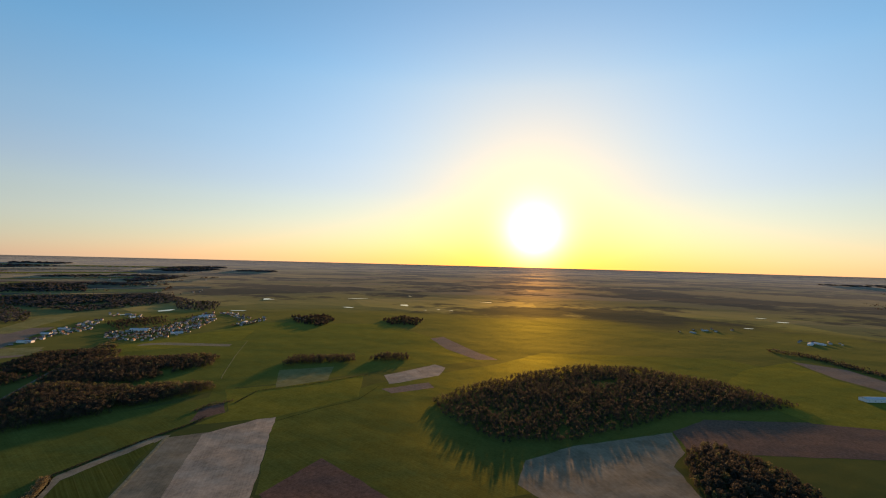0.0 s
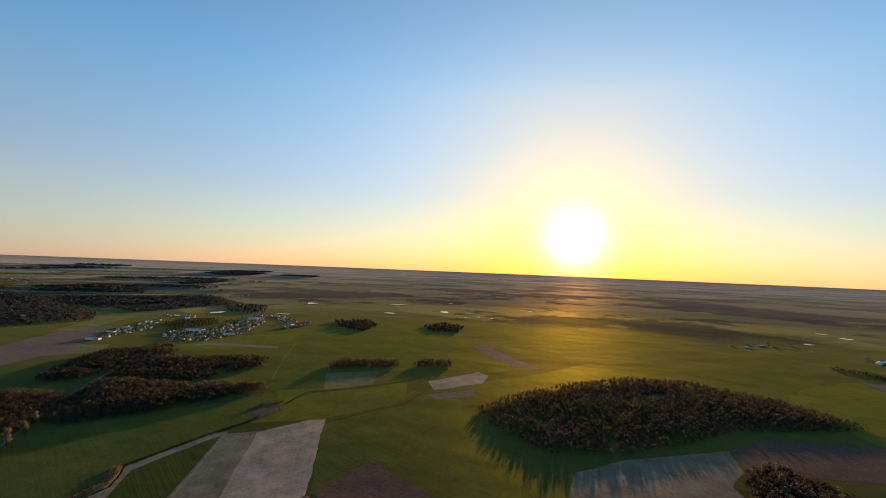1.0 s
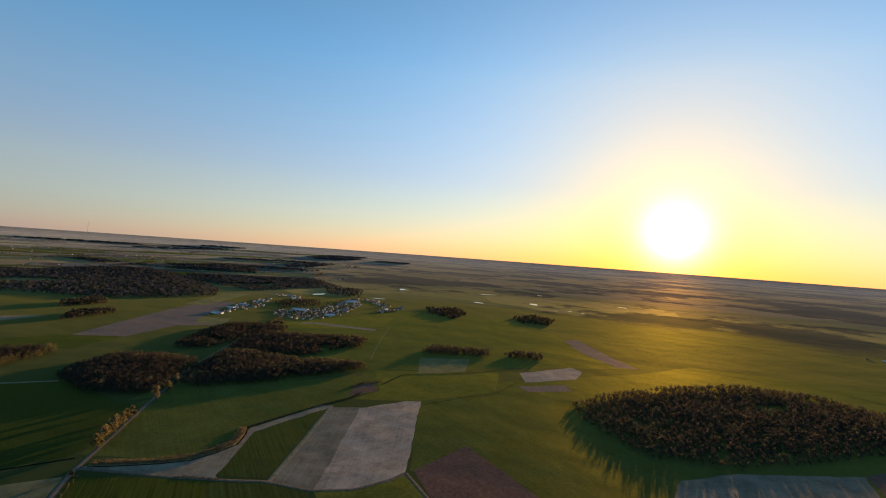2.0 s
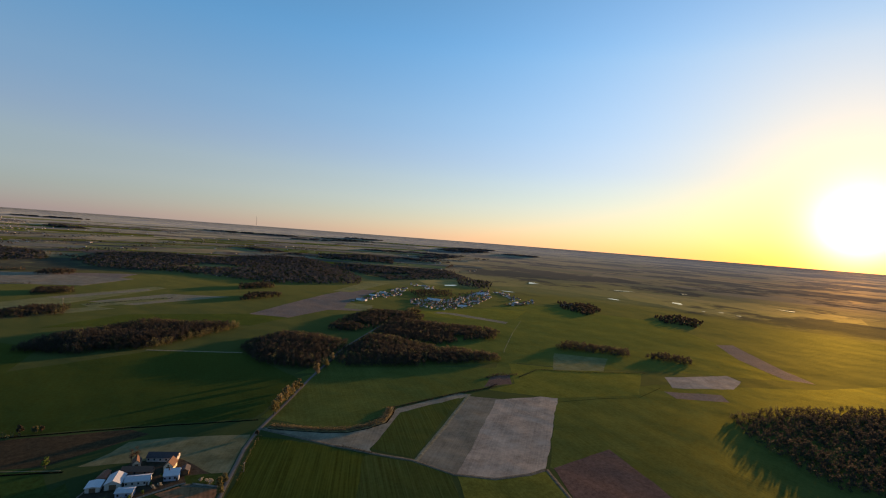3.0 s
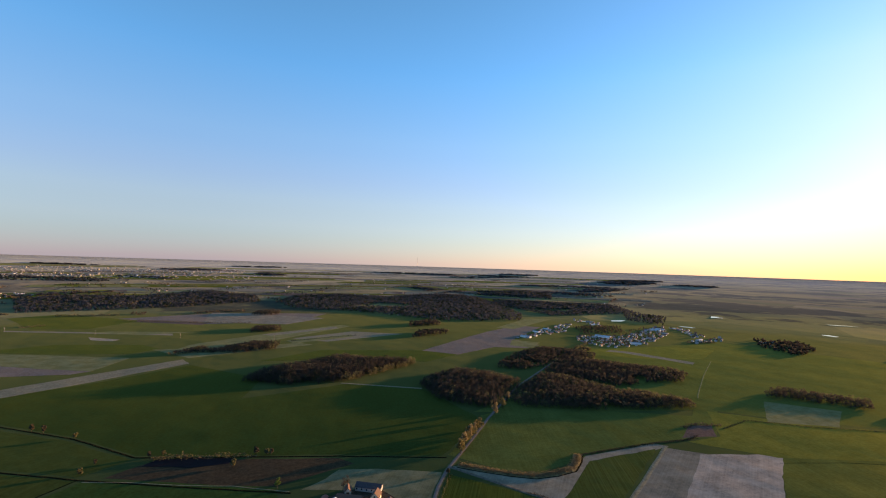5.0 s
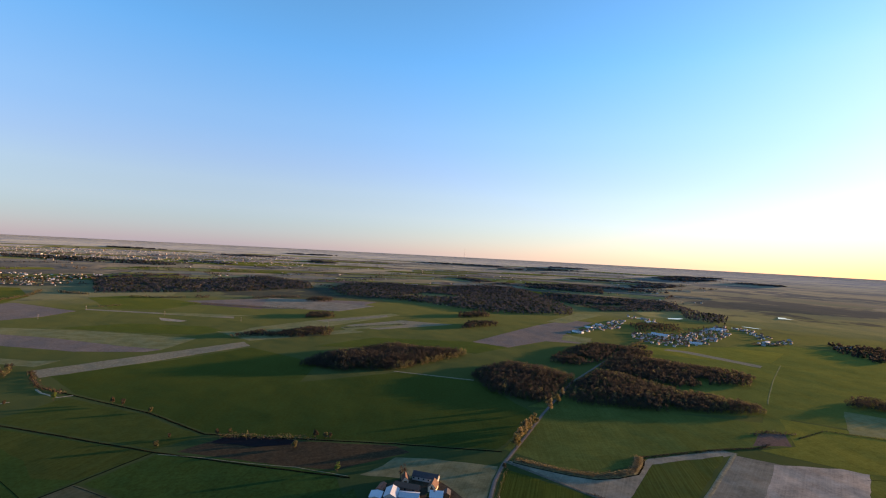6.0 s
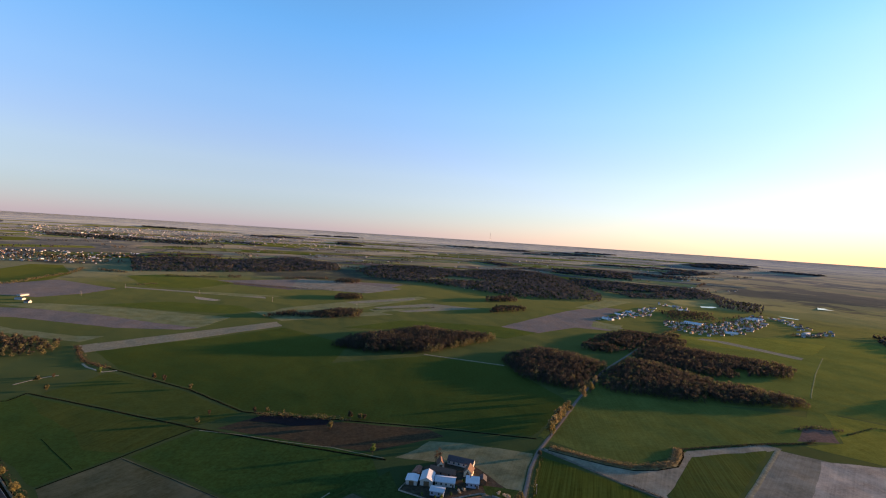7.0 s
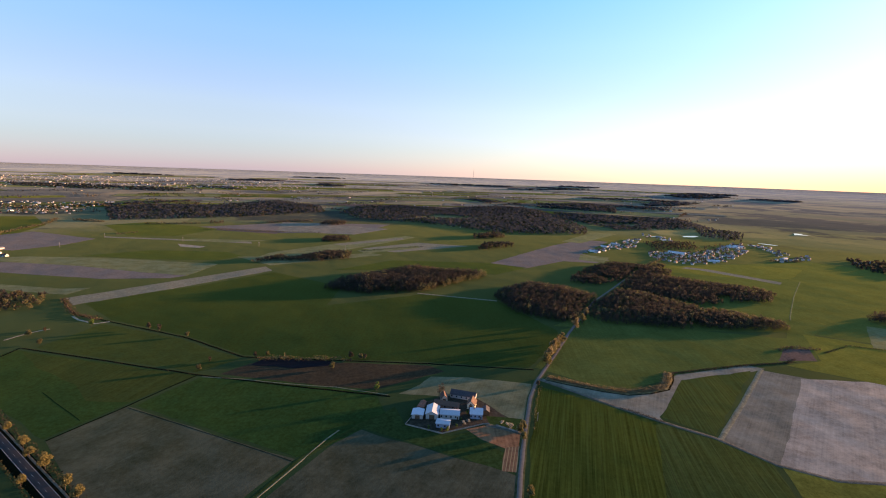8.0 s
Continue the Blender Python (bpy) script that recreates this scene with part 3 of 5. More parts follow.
def woods(name, outline_pts, spacing, height, mats, shares, label, category, leaves=64, size=2.1, seed=1, lit_edge=0.0, wide=1.0, dome=0.35):
    """A stand of trees as one thing: trunks and leafy or bare crowns joined."""
    rng = np.random.default_rng(seed)
    kinds = []
    for k in range(5):
        lv = leaf_cloud(rng, leaves, size * wide, height * wide, height * wide * rng.uniform(0.40, 0.52), 0.14, 8)
        lv[:, 2] /= wide
        sv, sq = stem(height * 0.7, height * 0.016, height * 0.006, sides=4)
        kinds.append((lv, sv, sq))
    xs, ys = [p[0] for p in outline_pts], [p[1] for p in outline_pts]
    V, Q, I, base = [], [], [], 0
    y = min(ys)
    while y < max(ys):
        x = min(xs)
        while x < max(xs):
            px, py = x + rng.uniform(-0.48, 0.48) * spacing, y + rng.uniform(-0.48, 0.48) * spacing
            x += spacing
            if not inside(outline_pts, px, py) or rng.random() < 0.05 or (px < 730 and line_distance(ROAD, px, py) < 2.4):
                continue
            gap = noise.noise((px * 0.02, py * 0.02, seed))
            if gap < -0.52 or (category == "forest" and noise.noise((px * 0.0045, py * 0.0045, seed)) < -0.38):
                continue
            wx, wy, wz, k = land(px, py)
            lv, sv, sq = kinds[rng.integers(5)]
            inner = min(1.0, line_distance(outline_pts + outline_pts[:1], px, py) / (spacing * 7))
            a, s = rng.uniform(0, 6.28), k * rng.uniform(0.84, 1.08) * (0.86 + dome * inner) * (1 + 0.18 * noise.noise((px * 0.011, py * 0.011, 9.0)))
            rot = np.array([[math.cos(a), -math.sin(a), 0], [math.sin(a), math.cos(a), 0], [0, 0, 1]]) * s
            mi = int(rng.choice(len(shares), p=shares))
            # on the sun's side the second, lighter leaf colour paints a lit edge
            if lit_edge and not inside(outline_pts, px + 15, py + 1) and rng.random() < lit_edge:
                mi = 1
            V += [lv @ rot.T + (wx, wy, wz - 0.2), sv @ rot.T + (wx, wy, wz - 0.2)]
            n = len(lv)
            Q += [np.arange(n).reshape(-1, 4) + base, sq + base + n]
            I += [np.full(n // 4, mi), np.full(len(sq), len(mats))]
            base += n + len(sv)
        y += spacing
    ob = new(name, array_mesh(name, np.concatenate(V), np.concatenate(Q), [*mats, M_BARK], np.concatenate(I)))
    return tagged(ob, label, category, kind="stuff")


def make_tree(name, height, spread, leaf, label, seed, leaves=760, size=0.8, low=0.2, category="tree"):
    """One tree: tapered trunk with limbs, and a crown of leaf clumps."""
    rng = np.random.default_rng(seed)
    top = tagged(new(name), label, category)
    V, Q = stem(height * 0.75, height * 0.022, height * 0.006, (0, 0, -0.1), (height * 0.03, 0, height * 0.75), 7)
    V, Q, n = [V], [Q], len(V)
    for k in range(6):
        a, h = k * 1.05 + rng.uniform(-0.3, 0.3), height * rng.uniform(0.25, 0.55)
        r = spread * rng.uniform(0.5, 0.85)
        v, q = stem(0, height * 0.010, height * 0.003, (height * 0.01, 0, h), (r * math.cos(a), r * math.sin(a), h + height * rng.uniform(0.15, 0.32)), 5)
        V.append(v), Q.append(q + n)
        n += len(v)
    trunk = new("trunk", array_mesh("trunk", np.concatenate(V), np.concatenate(Q), [M_BARK]))
    trunk.parent = top
    lv = leaf_cloud(rng, leaves, size, height, spread, low, 9)
    crown = new("crown", array_mesh("crown", lv, np.arange(len(lv)).reshape(-1, 4), [leaf]))
    crown.parent = top
    return top


def plant(kinds, spots, seed, group="", lo=0.8, hi=1.15):
    """Set trees at the spots: the first of each kind is moved there, the rest are copies."""
    rng = random.Random(seed)
    for i, (x, y) in enumerate(spots):
        src = kinds[i % len(kinds)]
        k, wz = land(x, y)[3], land(x, y)[2]
        s = rng.uniform(lo, hi)
        m = pose(land(x, y)[0], land(x, y)[1], wz, 0, 0, rng.uniform(0, 360)) @ Matrix.Scale(s * k, 4)
        if i < len(kinds) and not src.get("set"):
            src.matrix_basis = m
            src["set"] = 1
            ob = src
        else:
            ob = copy_thing(src, Matrix.Identity(4))
            ob.matrix_basis = m
        if group:
            ob["group"] = group


def thicket(name, points, width, height, mats, label, category, density=0.5, size=0.9, seed=3, top_var=0.5):
    """A hedge or bank of scrub along a line, as one thing."""
    rng = np.random.default_rng(seed)
    V, I = [], []
    for (x1, y1), (x2, y2) in zip(points, points[1:]):
        L = math.hypot(x2 - x1, y2 - y1)
        for _ in range(int(L * density * width * 2)):
            f, o = rng.random(), rng.normal() * width * 0.33
            px, py = x1 + (x2 - x1) * f - (y2 - y1) / L * o, y1 + (y2 - y1) * f + (x2 - x1) / L * o
            hh = height * (0.55 + top_var * noise.noise((px * 0.09, py * 0.09, seed)) + 0.3 * noise.noise((px * 0.35, py * 0.35, seed + 4.0)))
            wx, wy, wz, k = land(px, py)
            c = np.array((wx, wy, wz + max(0.15, hh * rng.uniform(0.1, 1.0)) * k))
            u = rng.normal(size=3)
            u /= np.linalg.norm(u)
            w = np.cross(u, rng.normal(size=3))
            w /= np.linalg.norm(w)
            s = size * k * rng.uniform(0.6, 1.3)
            V += [c + u * s * 0.6, c + w * s * 0.45, c - u * s * 0.55, c - w * s * 0.45]
            I.append(int(rng.integers(len(mats))))
    ob = new(name, array_mesh(name, np.array(V), np.arange(len(V)).reshape(-1, 4), mats, I))
    return tagged(ob, label, category, kind="stuff")


# ---- buildings ----
def box(bm, x0, y0, z0, x1, y1, z1):
    m = Matrix.Translation(((x0 + x1) / 2, (y0 + y1) / 2, (z0 + z1) / 2)) @ Matrix.Diagonal((x1 - x0, y1 - y0, z1 - z0, 1))
    bmesh.ops.create_cube(bm, size=1, matrix=m)


def gable_walls(w, l, h, rise):
    bm = bmesh.new()
    loop = [(-w / 2, 0), (w / 2, 0), (w / 2, h), (0, h + rise), (-w / 2, h)]
    a = [bm.verts.new((x, -l / 2, z)) for x, z in loop]
    b = [bm.verts.new((x, l / 2, z)) for x, z in loop]
    bm.faces.new(a)
    bm.faces.new(b[::-1])
    for i in range(5):
        j = (i + 1) % 5
        bm.faces.new((a[i], b[i], b[j], a[j]))
    bmesh.ops.recalc_face_normals(bm, faces=bm.faces)
    return bm


def gable_roof(w, l, h, rise, eave=0.5, t=0.22):
    bm = bmesh.new()
    k = rise / (w / 2)
    we = w / 2 + eave
    top = h + rise + 0.05
    prof = [(-we, top - k * we), (0, top), (we, top - k * we), (we, top - k * we + t), (0, top + t), (-we, top - k * we + t)]
    a = [bm.verts.new((x, -l / 2 - eave, z)) for x, z in prof]
    b = [bm.verts.new((x, l / 2 + eave, z)) for x, z in prof]
    for q in ((0, 1, 4, 5), (1, 2, 3, 4)):
        bm.faces.new([a[i] for i in q])
        bm.faces.new([b[i] for i in reversed(q)])
    for i in range(6):
        j = (i + 1) % 6
        bm.faces.new((a[i], b[i], b[j], a[j]))
    bmesh.ops.recalc_face_normals(bm, faces=bm.faces)
    return bm


def building(name, w, l, h, rise, wall, roof, label, category="house", windows=2, door=True, chimney=True, big_door=False):
    """A gabled building along y with its windows, door and chimney as parts."""
    top = tagged(new(name), label, category)
    part("wall", gable_walls(w, l, h, rise), wall, top)
    part("roof", gable_roof(w, l, h, rise), roof, top)
    if chimney:
        bm = bmesh.new()
        box(bm, -w * 0.12 - 0.3, l * 0.2 - 0.35, h + rise * 0.5, -w * 0.12 + 0.3, l * 0.2 + 0.35, h + rise + 0.9)
        part("chimney", bm, M_BRICK, top)
    for side in (-1, 1):
        for i in range(windows):
            y = -l / 2 + l * (i + 0.5) / windows + (0.8 if door and side < 0 else 0)
            bm = bmesh.new()
            box(bm, side * w / 2 - 0.06, y - 0.55, h * 0.35, side * w / 2 + 0.06, y + 0.55, h * 0.35 + 1.3)
            part("window", bm, M_GLASS, top)
    if windows:
        for side in (-1, 1):
            bm = bmesh.new()
            box(bm, -0.55, side * l / 2 - 0.06, h * 0.95, 0.55, side * l / 2 + 0.06, h * 0.95 + 1.2)
            part("window", bm, M_GLASS, top)
    if door:
        bm = bmesh.new()
        if big_door:
            box(bm, -w * 0.22, -l / 2 - 0.07, 0, w * 0.22, -l / 2 + 0.07, min(3.6, h * 0.9))
        else:
            box(bm, -w / 2 - 0.07, -l / 2 + 0.6, 0, -w / 2 + 0.07, -l / 2 + 1.7, 2.1)
        part("door", bm, M_WOODDOOR, top)
    return top


def set_at(ob, x, y, turn=0.0, s=1.0):
    wx, wy, wz, k = land(x, y)
    ob.matrix_basis = pose(wx, wy, wz, 0, 0, turn) @ Matrix.Scale(s * k, 4)
    return ob


# ---- ground ----
def make_ground():
    radii = [0.0] + [100.0 * i for i in range(1, 20)] + [FLAT + (RIM - FLAT) * i / 60 for i in range(0, 61)]
    sides = 144
    verts, quads, plan = [], [], []
    for r in radii[1:]:
        big = true_range(r)
        for k in range(sides):
            a = 2 * math.pi * k / sides
            z = rise(r)
            verts.append((CX + r * math.sin(a), CY + r * math.cos(a), z))
            plan.append(((CX + big * math.sin(a)) / 10000, (CY + big * math.cos(a)) / 10000))
    n = len(radii) - 1
    for j in range(n - 1):
        for k in range(sides):
            k2 = (k + 1) % sides
            quads.append((j * sides + k, (j + 1) * sides + k, (j + 1) * sides + k2, j * sides + k2))
    verts.append((CX, CY, 0))
    plan.append((CX / 10000, CY / 10000))
    c = len(verts) - 1
    for k in range(0, sides, 2):
        quads.append((c, k, k + 1, (k + 2) % sides))
    quads = [q[::-1] for q in quads]
    me = array_mesh("ground", verts, quads, [M_GROUND])
    uv = me.uv_layers.new(name="plan")
    idx = np.array(quads).ravel()
    uv.data.foreach_set("uv", np.array(plan, np.float32)[idx].ravel())
    me.polygons.foreach_set("use_smooth", [True] * len(me.polygons))
    return tagged(new("ground", me), "wide flat farmland of green meadows and far fields", "ground", kind="structure")


make_ground()

# ---- fields ----
field = lambda pts, mat, label: slab("field", pts, mat, label, "field")
# two broad meadows whose paler green carries the sunward haze
field([(250, 560), (430, 505), (545, 475), (620, 400), (740, 320), (900, 170), (1060, 330), (1250, 560), (1120, 880), (900, 870), (700, 900), (400, 650)], M_HAZED_MEADOW, "wide meadows between woods in a haze-lightened green")
field([(320, 240), (480, 345), (650, 300), (860, 160), (1000, 100), (1100, -250), (900, -420), (690, -240), (400, 40), (330, 130)], M_HAZED_MEADOW, "wide spring meadows round a wood in a haze-lightened green")
field([(-10, 700), (130, 735), (228, 676), (245, 545), (235, 520), (160, 452), (71, 486), (-10, 511), (-97, 541), (-158, 608), (-250, 682), (-310, 770), (-190, 838), (-84, 925), (20, 800)], M_WHEAT_P, "large dark green field of young wheat beside a ditch")
field([(-203, 415), (-168, 454), (-51, 356), (-77, 327), (-110, 250), (-157, 340)], M_GREY, "grey fallow field beside a country road")
field([(-11, 385), (21, 357), (77, 308), (62, 283), (20, 200), (-71, 317)], M_GREY, "grey fallow field beside the farm")
field([(-163, 454), (-128, 497), (-60, 473), (13, 437), (14, 393), (-26, 369), (-49, 358)], M_GRASS, "bright green meadow between two ditches")
field([(-340, 545), (-300, 597), (-134, 502), (-171, 457), (-206, 418), (-262, 480)], M_GRASS, "green meadow beside a country road")
field([(-288, 600), (-254, 668), (-160, 598), (-99, 532), (-132, 508)], M_GRASS_B, "rough green pasture between two ditches")
field([(-293, 592), (-222, 550), (-130, 501), (-170, 460), (-200, 470), (-219, 503), (-262, 545)], M_DULL, "yellowish rough grass along a ditch")
field([(-77, 527), (-13, 504), (70, 478), (80, 462), (14, 440), (-33, 459), (-112, 500)], M_MARSH, "brown reedy marsh beside a pond")
field([(30, 428), (51, 441), (66, 454), (97, 444), (147, 420), (127, 389), (112, 366), (104, 362), (92, 400), (60, 417)], M_GREYG, "pale grey-green fallow field behind the farm")
field([(23, 408), (25, 380), (47, 360), (66, 360), (80, 330), (72, 313), (22, 359), (-11, 387), (13, 400)], M_LAWN, "dark green lawn beside the farm")
field([(65, 364), (80, 366), (101, 349), (92, 334), (83, 335), (71, 349)], M_EARTH, "reddish brown bare garden earth beside the farm")
field([(82, 336), (94, 335), (81, 310), (70, 314)], M_ROWS, "small garden plot with planted rows")
field([(26, 380), (47, 363), (80, 367), (98, 352), (104, 362), (92, 400), (86, 414), (62, 416), (47, 409)], M_YARD, "trodden earth farmyard with patchy grass")
field([(86, 378), (111, 367), (102, 352), (85, 366)], M_LAWN, "dark green garden lawn beside the farmhouse")
field([(150, 416), (188, 369), (208, 338), (150, 262), (90, 195), (38, 212), (72, 283), (109, 348)], M_WHEAT, "dark green wheat field with wheel tracks")
field([(207, 339), (231, 309), (245, 275), (222, 240), (180, 186), (96, 198), (149, 262)], M_WHEAT_B, "green wheat field with pale drill rows")
field([(248, 272), (268, 252), (312, 238), (288, 194), (260, 150), (190, 185), (224, 240)], M_GRASS_Y, "yellowish green meadow beside a track")
field([(159, 429), (178, 416), (202, 396), (218, 386), (238, 382), (257, 384), (276, 398), (290, 407), (381, 409), (389, 398), (371, 396), (284, 394), (217, 345), (214, 336), (193, 366), (174, 398)], M_FALLOW, "pale fallow strip along a hedge")
field([(286, 396), (371, 397), (237, 313), (217, 344)], M_WHEAT_B, "dull green wheat block beside a pale track")
field([(384, 396), (410, 369), (256, 270), (246, 276), (237, 308), (310, 352)], M_SOILD, "grey harrowed field of dry soil")
field([(403, 372), (482, 344), (312, 238), (268, 252), (248, 273)], M_SOIL, "pale dry ploughed field with faint rows")
field([(396, 230), (322, 238), (290, 194), (310, 150), (345, 130)], M_BROWN, "brown ploughed field")
field([(166, 452), (246, 524), (250, 545), (318, 562), (430, 503), (503, 462), (536, 486), (560, 470), (467, 402), (387, 412), (300, 410), (270, 398), (230, 392), (200, 405)], M_HAZED_MEADOW, "green wheat field between a wood and a hedge")
field([(466, 437), (496, 431), (466, 402), (424, 411)], M_BROWN, "small brown patch of bare soil beside a ditch")
field([(470, 400), (540, 470), (640, 372), (690, 340), (580, 290), (470, 340), (420, 400)], M_GRASS_Y, "yellow-green meadow beside the pale field")
field([(664, 477), (722, 412), (640, 374), (575, 416)], M_GREYG, "grey-green fallow field below a small wood")
field([(701, 310), (808, 262), (792, 238), (735, 231), (655, 280)], M_SOIL, "pale bare field among meadows")
field([(627, 280), (687, 232), (663, 213), (612, 258)], M_PINK, "pinkish bare field among meadows")
field([(1073, 364), (1108, 344), (960, 230), (896, 168), (880, 205), (960, 290)], M_PINK, "long pale bare field beyond the meadows")
field([(459, 56), (512, 16), (592, -84), (535, -88), (495, -72), (438, -84), (395, -60), (380, 20), (408, 56)], M_SOILD, "pale patchy bare field beside a wood")
field([(596, -86), (655, -128), (720, -330), (660, -430), (588, -271), (548, -133), (540, -92)], M_BROWN, "brown ploughed field beside a wood")
field([(1131, -375), (1083, -447), (921, -480), (870, -440), (989, -392)], M_PINK, "pale bare strip beside a tree line")
field([(690, -250), (830, -180), (1000, -260), (1120, -370), (980, -385), (840, -440), (700, -400)], M_GRASS_Y, "yellow-green meadow beyond the brown field")
field([(-337, 794), (-232, 875), (-101, 977), (-88, 938), (-218, 828), (-315, 756)], M_TAN, "long tan strip of dry grass")
field([(-531, 1128), (-385, 1096), (-183, 1011), (-218, 915), (-295, 954), (-402, 1019), (-525, 1070), (-600, 1110)], M_GREYG, "grey-green fallow field above a ploughed field")
field([(-640, 1080), (-525, 1070), (-402, 1019), (-295, 954), (-218, 915), (-239, 900), (-335, 909), (-504, 983), (-660, 1020)], M_PINK, "pinkish ploughed field")
field([(-760, 1380), (-675, 1501), (-495, 1360), (-521, 1270), (-580, 1200), (-690, 1230)], M_PINK, "pinkish ploughed field near a warehouse")
field([(-560, 960), (-458, 893), (-363, 850), (-328, 849), (-344, 813), (-439, 856), (-540, 910)], M_GREYG, "pale fallow strip")
field([(-304, 1268), (-238, 1221), (-250, 1205), (-290, 1225)], M_SAND, "patch of bare sand in a meadow")
field([(-135, 1038), (-100, 1130), (40, 1243), (254, 1377), (270, 1340), (44, 1133)], M_GREYG, "grey strip field between meadows")
field([(99, 1168), (254, 1246), (370, 1180), (166, 1106)], M_TAN, "tan strip field between meadows")
field([(-348, 1587), (-82, 1451), (20, 1460), (200, 1560), (261, 1665), (20, 1714), (-122, 1695)], M_PINK, "pinkish ploughed field below the forest")
field([(332, 954), (462, 1061), (606, 1173), (764, 1273), (815, 1224), (608, 1043), (622, 955), (568, 928), (505, 957), (367, 888)], M_PINK, "long pinkish ploughed field beside the village")
field([(599, 1034), (644, 985), (587, 928), (552, 970)], M_GREYG, "grey field at the village edge")
field([(-336, 1181), (-188, 1147), (-150, 1090), (-191, 1050), (-308, 1075), (-440, 1125)], M_GRASS, "green meadow beyond the groves")
field([(-927, 1887), (-840, 1893), (-709, 1645), (-693, 1474), (-720, 1418), (-900, 1500)], M_WHEAT_P, "deep green field near the far village")
field([(-492, 1402), (-325, 1349), (-150, 1290), (-147, 1262), (-318, 1325), (-483, 1382)], M_TAN, "thin tan strip across meadows")
field([(-322, 1338), (-283, 1350), (-108, 1306), (-217, 1284)], M_GREYG, "thin pale strip of fallow land")
field([(-571, 1645), (-475, 1732), (-255, 1551), (-336, 1400), (-447, 1416)], M_GRASS, "green meadow before the forest")
field([(-88, 1741), (21, 1695), (235, 1543), (111, 1412), (-100, 1489)], M_SOILD, "grey harrowed field below the forest")
field([(-267, 1581), (-83, 1488), (-98, 1434), (-259, 1521)], M_BROWN, "narrow brown strip of ploughed soil")
field([(38, 1240), (232, 1341), (232, 1310), (58, 1215)], M_TAN, "thin tan strip between green fields")
field([(86, 1141), (240, 1199), (239, 1164), (95, 1098)], M_GREYG, "thin pale strip between green fields")
field([(-163, 1087), (-12, 1071), (109, 1105), (132, 1074), (-93, 987)], M_GREYG, "pale fallow wedge beside a copse")
field([(986, 1400), (714, 1207), (672, 1240), (900, 1430)], M_GREYG, "pale field between the village and the forest")
field([(20, 930), (140, 1010), (330, 960), (390, 900), (300, 850), (225, 905), (120, 915)], M_GRASS, "green meadow behind the wood")
field([(640, 830), (690, 880), (900, 870), (1000, 800), (865, 725), (758, 755)], M_GRASS_Y, "yellow-green meadow below the village")
field([(722, 850), (746, 828), (793, 692), (815, 705), (775, 830), (745, 862)], M_TAN, "narrow pale strip beside a wood")

def far_field(az, big, length, depth, turn, material, label):
    """A long far field with slightly bent sides, laid on the far country."""
    cx, cy = CX + big * math.sin(az), CY + big * math.cos(az)
    rim = []
    for u, v in ((-0.5, -0.5), (-0.1, -0.56), (0.5, -0.45), (0.52, 0.4), (0.1, 0.52), (-0.46, 0.5)):
        x, y = u * length, v * depth
        rim.append((cx + x * math.cos(turn) - y * math.sin(turn), cy + x * math.sin(turn) + y * math.cos(turn)))
    line = [(*land(x, y)[:2], land(x, y)[2]) for x, y in wavy(rim, True, 90.0, 12.0, big)]
    bm = bmesh.new()
    top = [bm.verts.new((x, y, z + 0.6)) for x, y, z in line]
    low = [bm.verts.new((x, y, z - 3.0)) for x, y, z in line]
    f = bm.faces.new(top)
    f.normal_update()
    if f.normal.z < 0:
        f.normal_flip()
    for k in range(len(line)):
        m = (k + 1) % len(line)
        bm.faces.new((top[k], low[k], low[m], top[m]))
    bmesh.ops.recalc_face_normals(bm, faces=bm.faces)
    bmesh.ops.triangulate(bm, faces=[x for x in bm.faces if len(x.verts) > 4])
    return tagged(part("field", bm, material), label, "field", kind="structure")


strip_rng = random.Random(19)
FAR_CROPS = [(M_GREYG, "far pale fallow field"), (M_TAN, "far dry tan field"), (M_GRASS_Y, "far yellowish green field"), (M_WHEAT_P, "far dark green wheat field"),
             (M_SOILD, "far grey harrowed field"), (M_GREY, "far dull grey-green field"), (M_BROWN, "far brown ploughed field"), (M_WHEAT_P, "far deep green field")]
for k in range(170):
    az, big = radians(strip_rng.uniform(-34, 126)), 2150 * math.exp(strip_rng.uniform(0.0, 1.45))
    crop, text = FAR_CROPS[k % len(FAR_CROPS)]
    if az > radians(42) or big < 2400:
        continue
    far_field(az, big, strip_rng.uniform(250, 900) * big / 3000, strip_rng.uniform(60, 240) * big / 2600, -az + strip_rng.uniform(-0.25, 0.25), crop, text)

# ---- water ----
def pond(pts, label, amount=2.0, material=None):
    cx, cy = sum(p[0] for p in pts) / len(pts), sum(p[1] for p in pts) / len(pts)
    wx, wy, wz, k = land(cx, cy)
    if material is None:
        pts = [(cx + (x - cx) * 0.6, cy + (y - cy) * 0.6) for x, y in pts]
    line = wavy(pts, True, 6.0, amount, 3)
    bm = bmesh.new()
    vs = [bm.verts.new((wx + (x - cx) * k, wy + (y - cy) * k, wz + 0.2)) for x, y in line]
    f = bm.faces.new(vs)
    f.normal_update()
    if f.normal.z < 0:
        f.normal_flip()
    return tagged(part("water", bm, material or M_WATER), label, "pond", kind="structure")


pond([(-77, 526), (-45, 517), (-16, 507), (-20, 497), (-50, 499), (-88, 514)], "dark still pond beside the marsh", 2.0, M_MUD)
pond([(1144, 1304), (1180, 1345), (1259, 1345), (1265, 1320), (1200, 1290)], "bright village pond reflecting the sky")
pond([(1656, 1319), (1760, 1400), (1859, 1435), (1880, 1400), (1740, 1340), (1750, 1290)], "winding bright pond reflecting the sky")
pond([(1953, 1117), (2010, 1060), (2049, 1030), (2090, 1010), (2045, 990), (1960, 1070)], "long bright lake reflecting the sky")
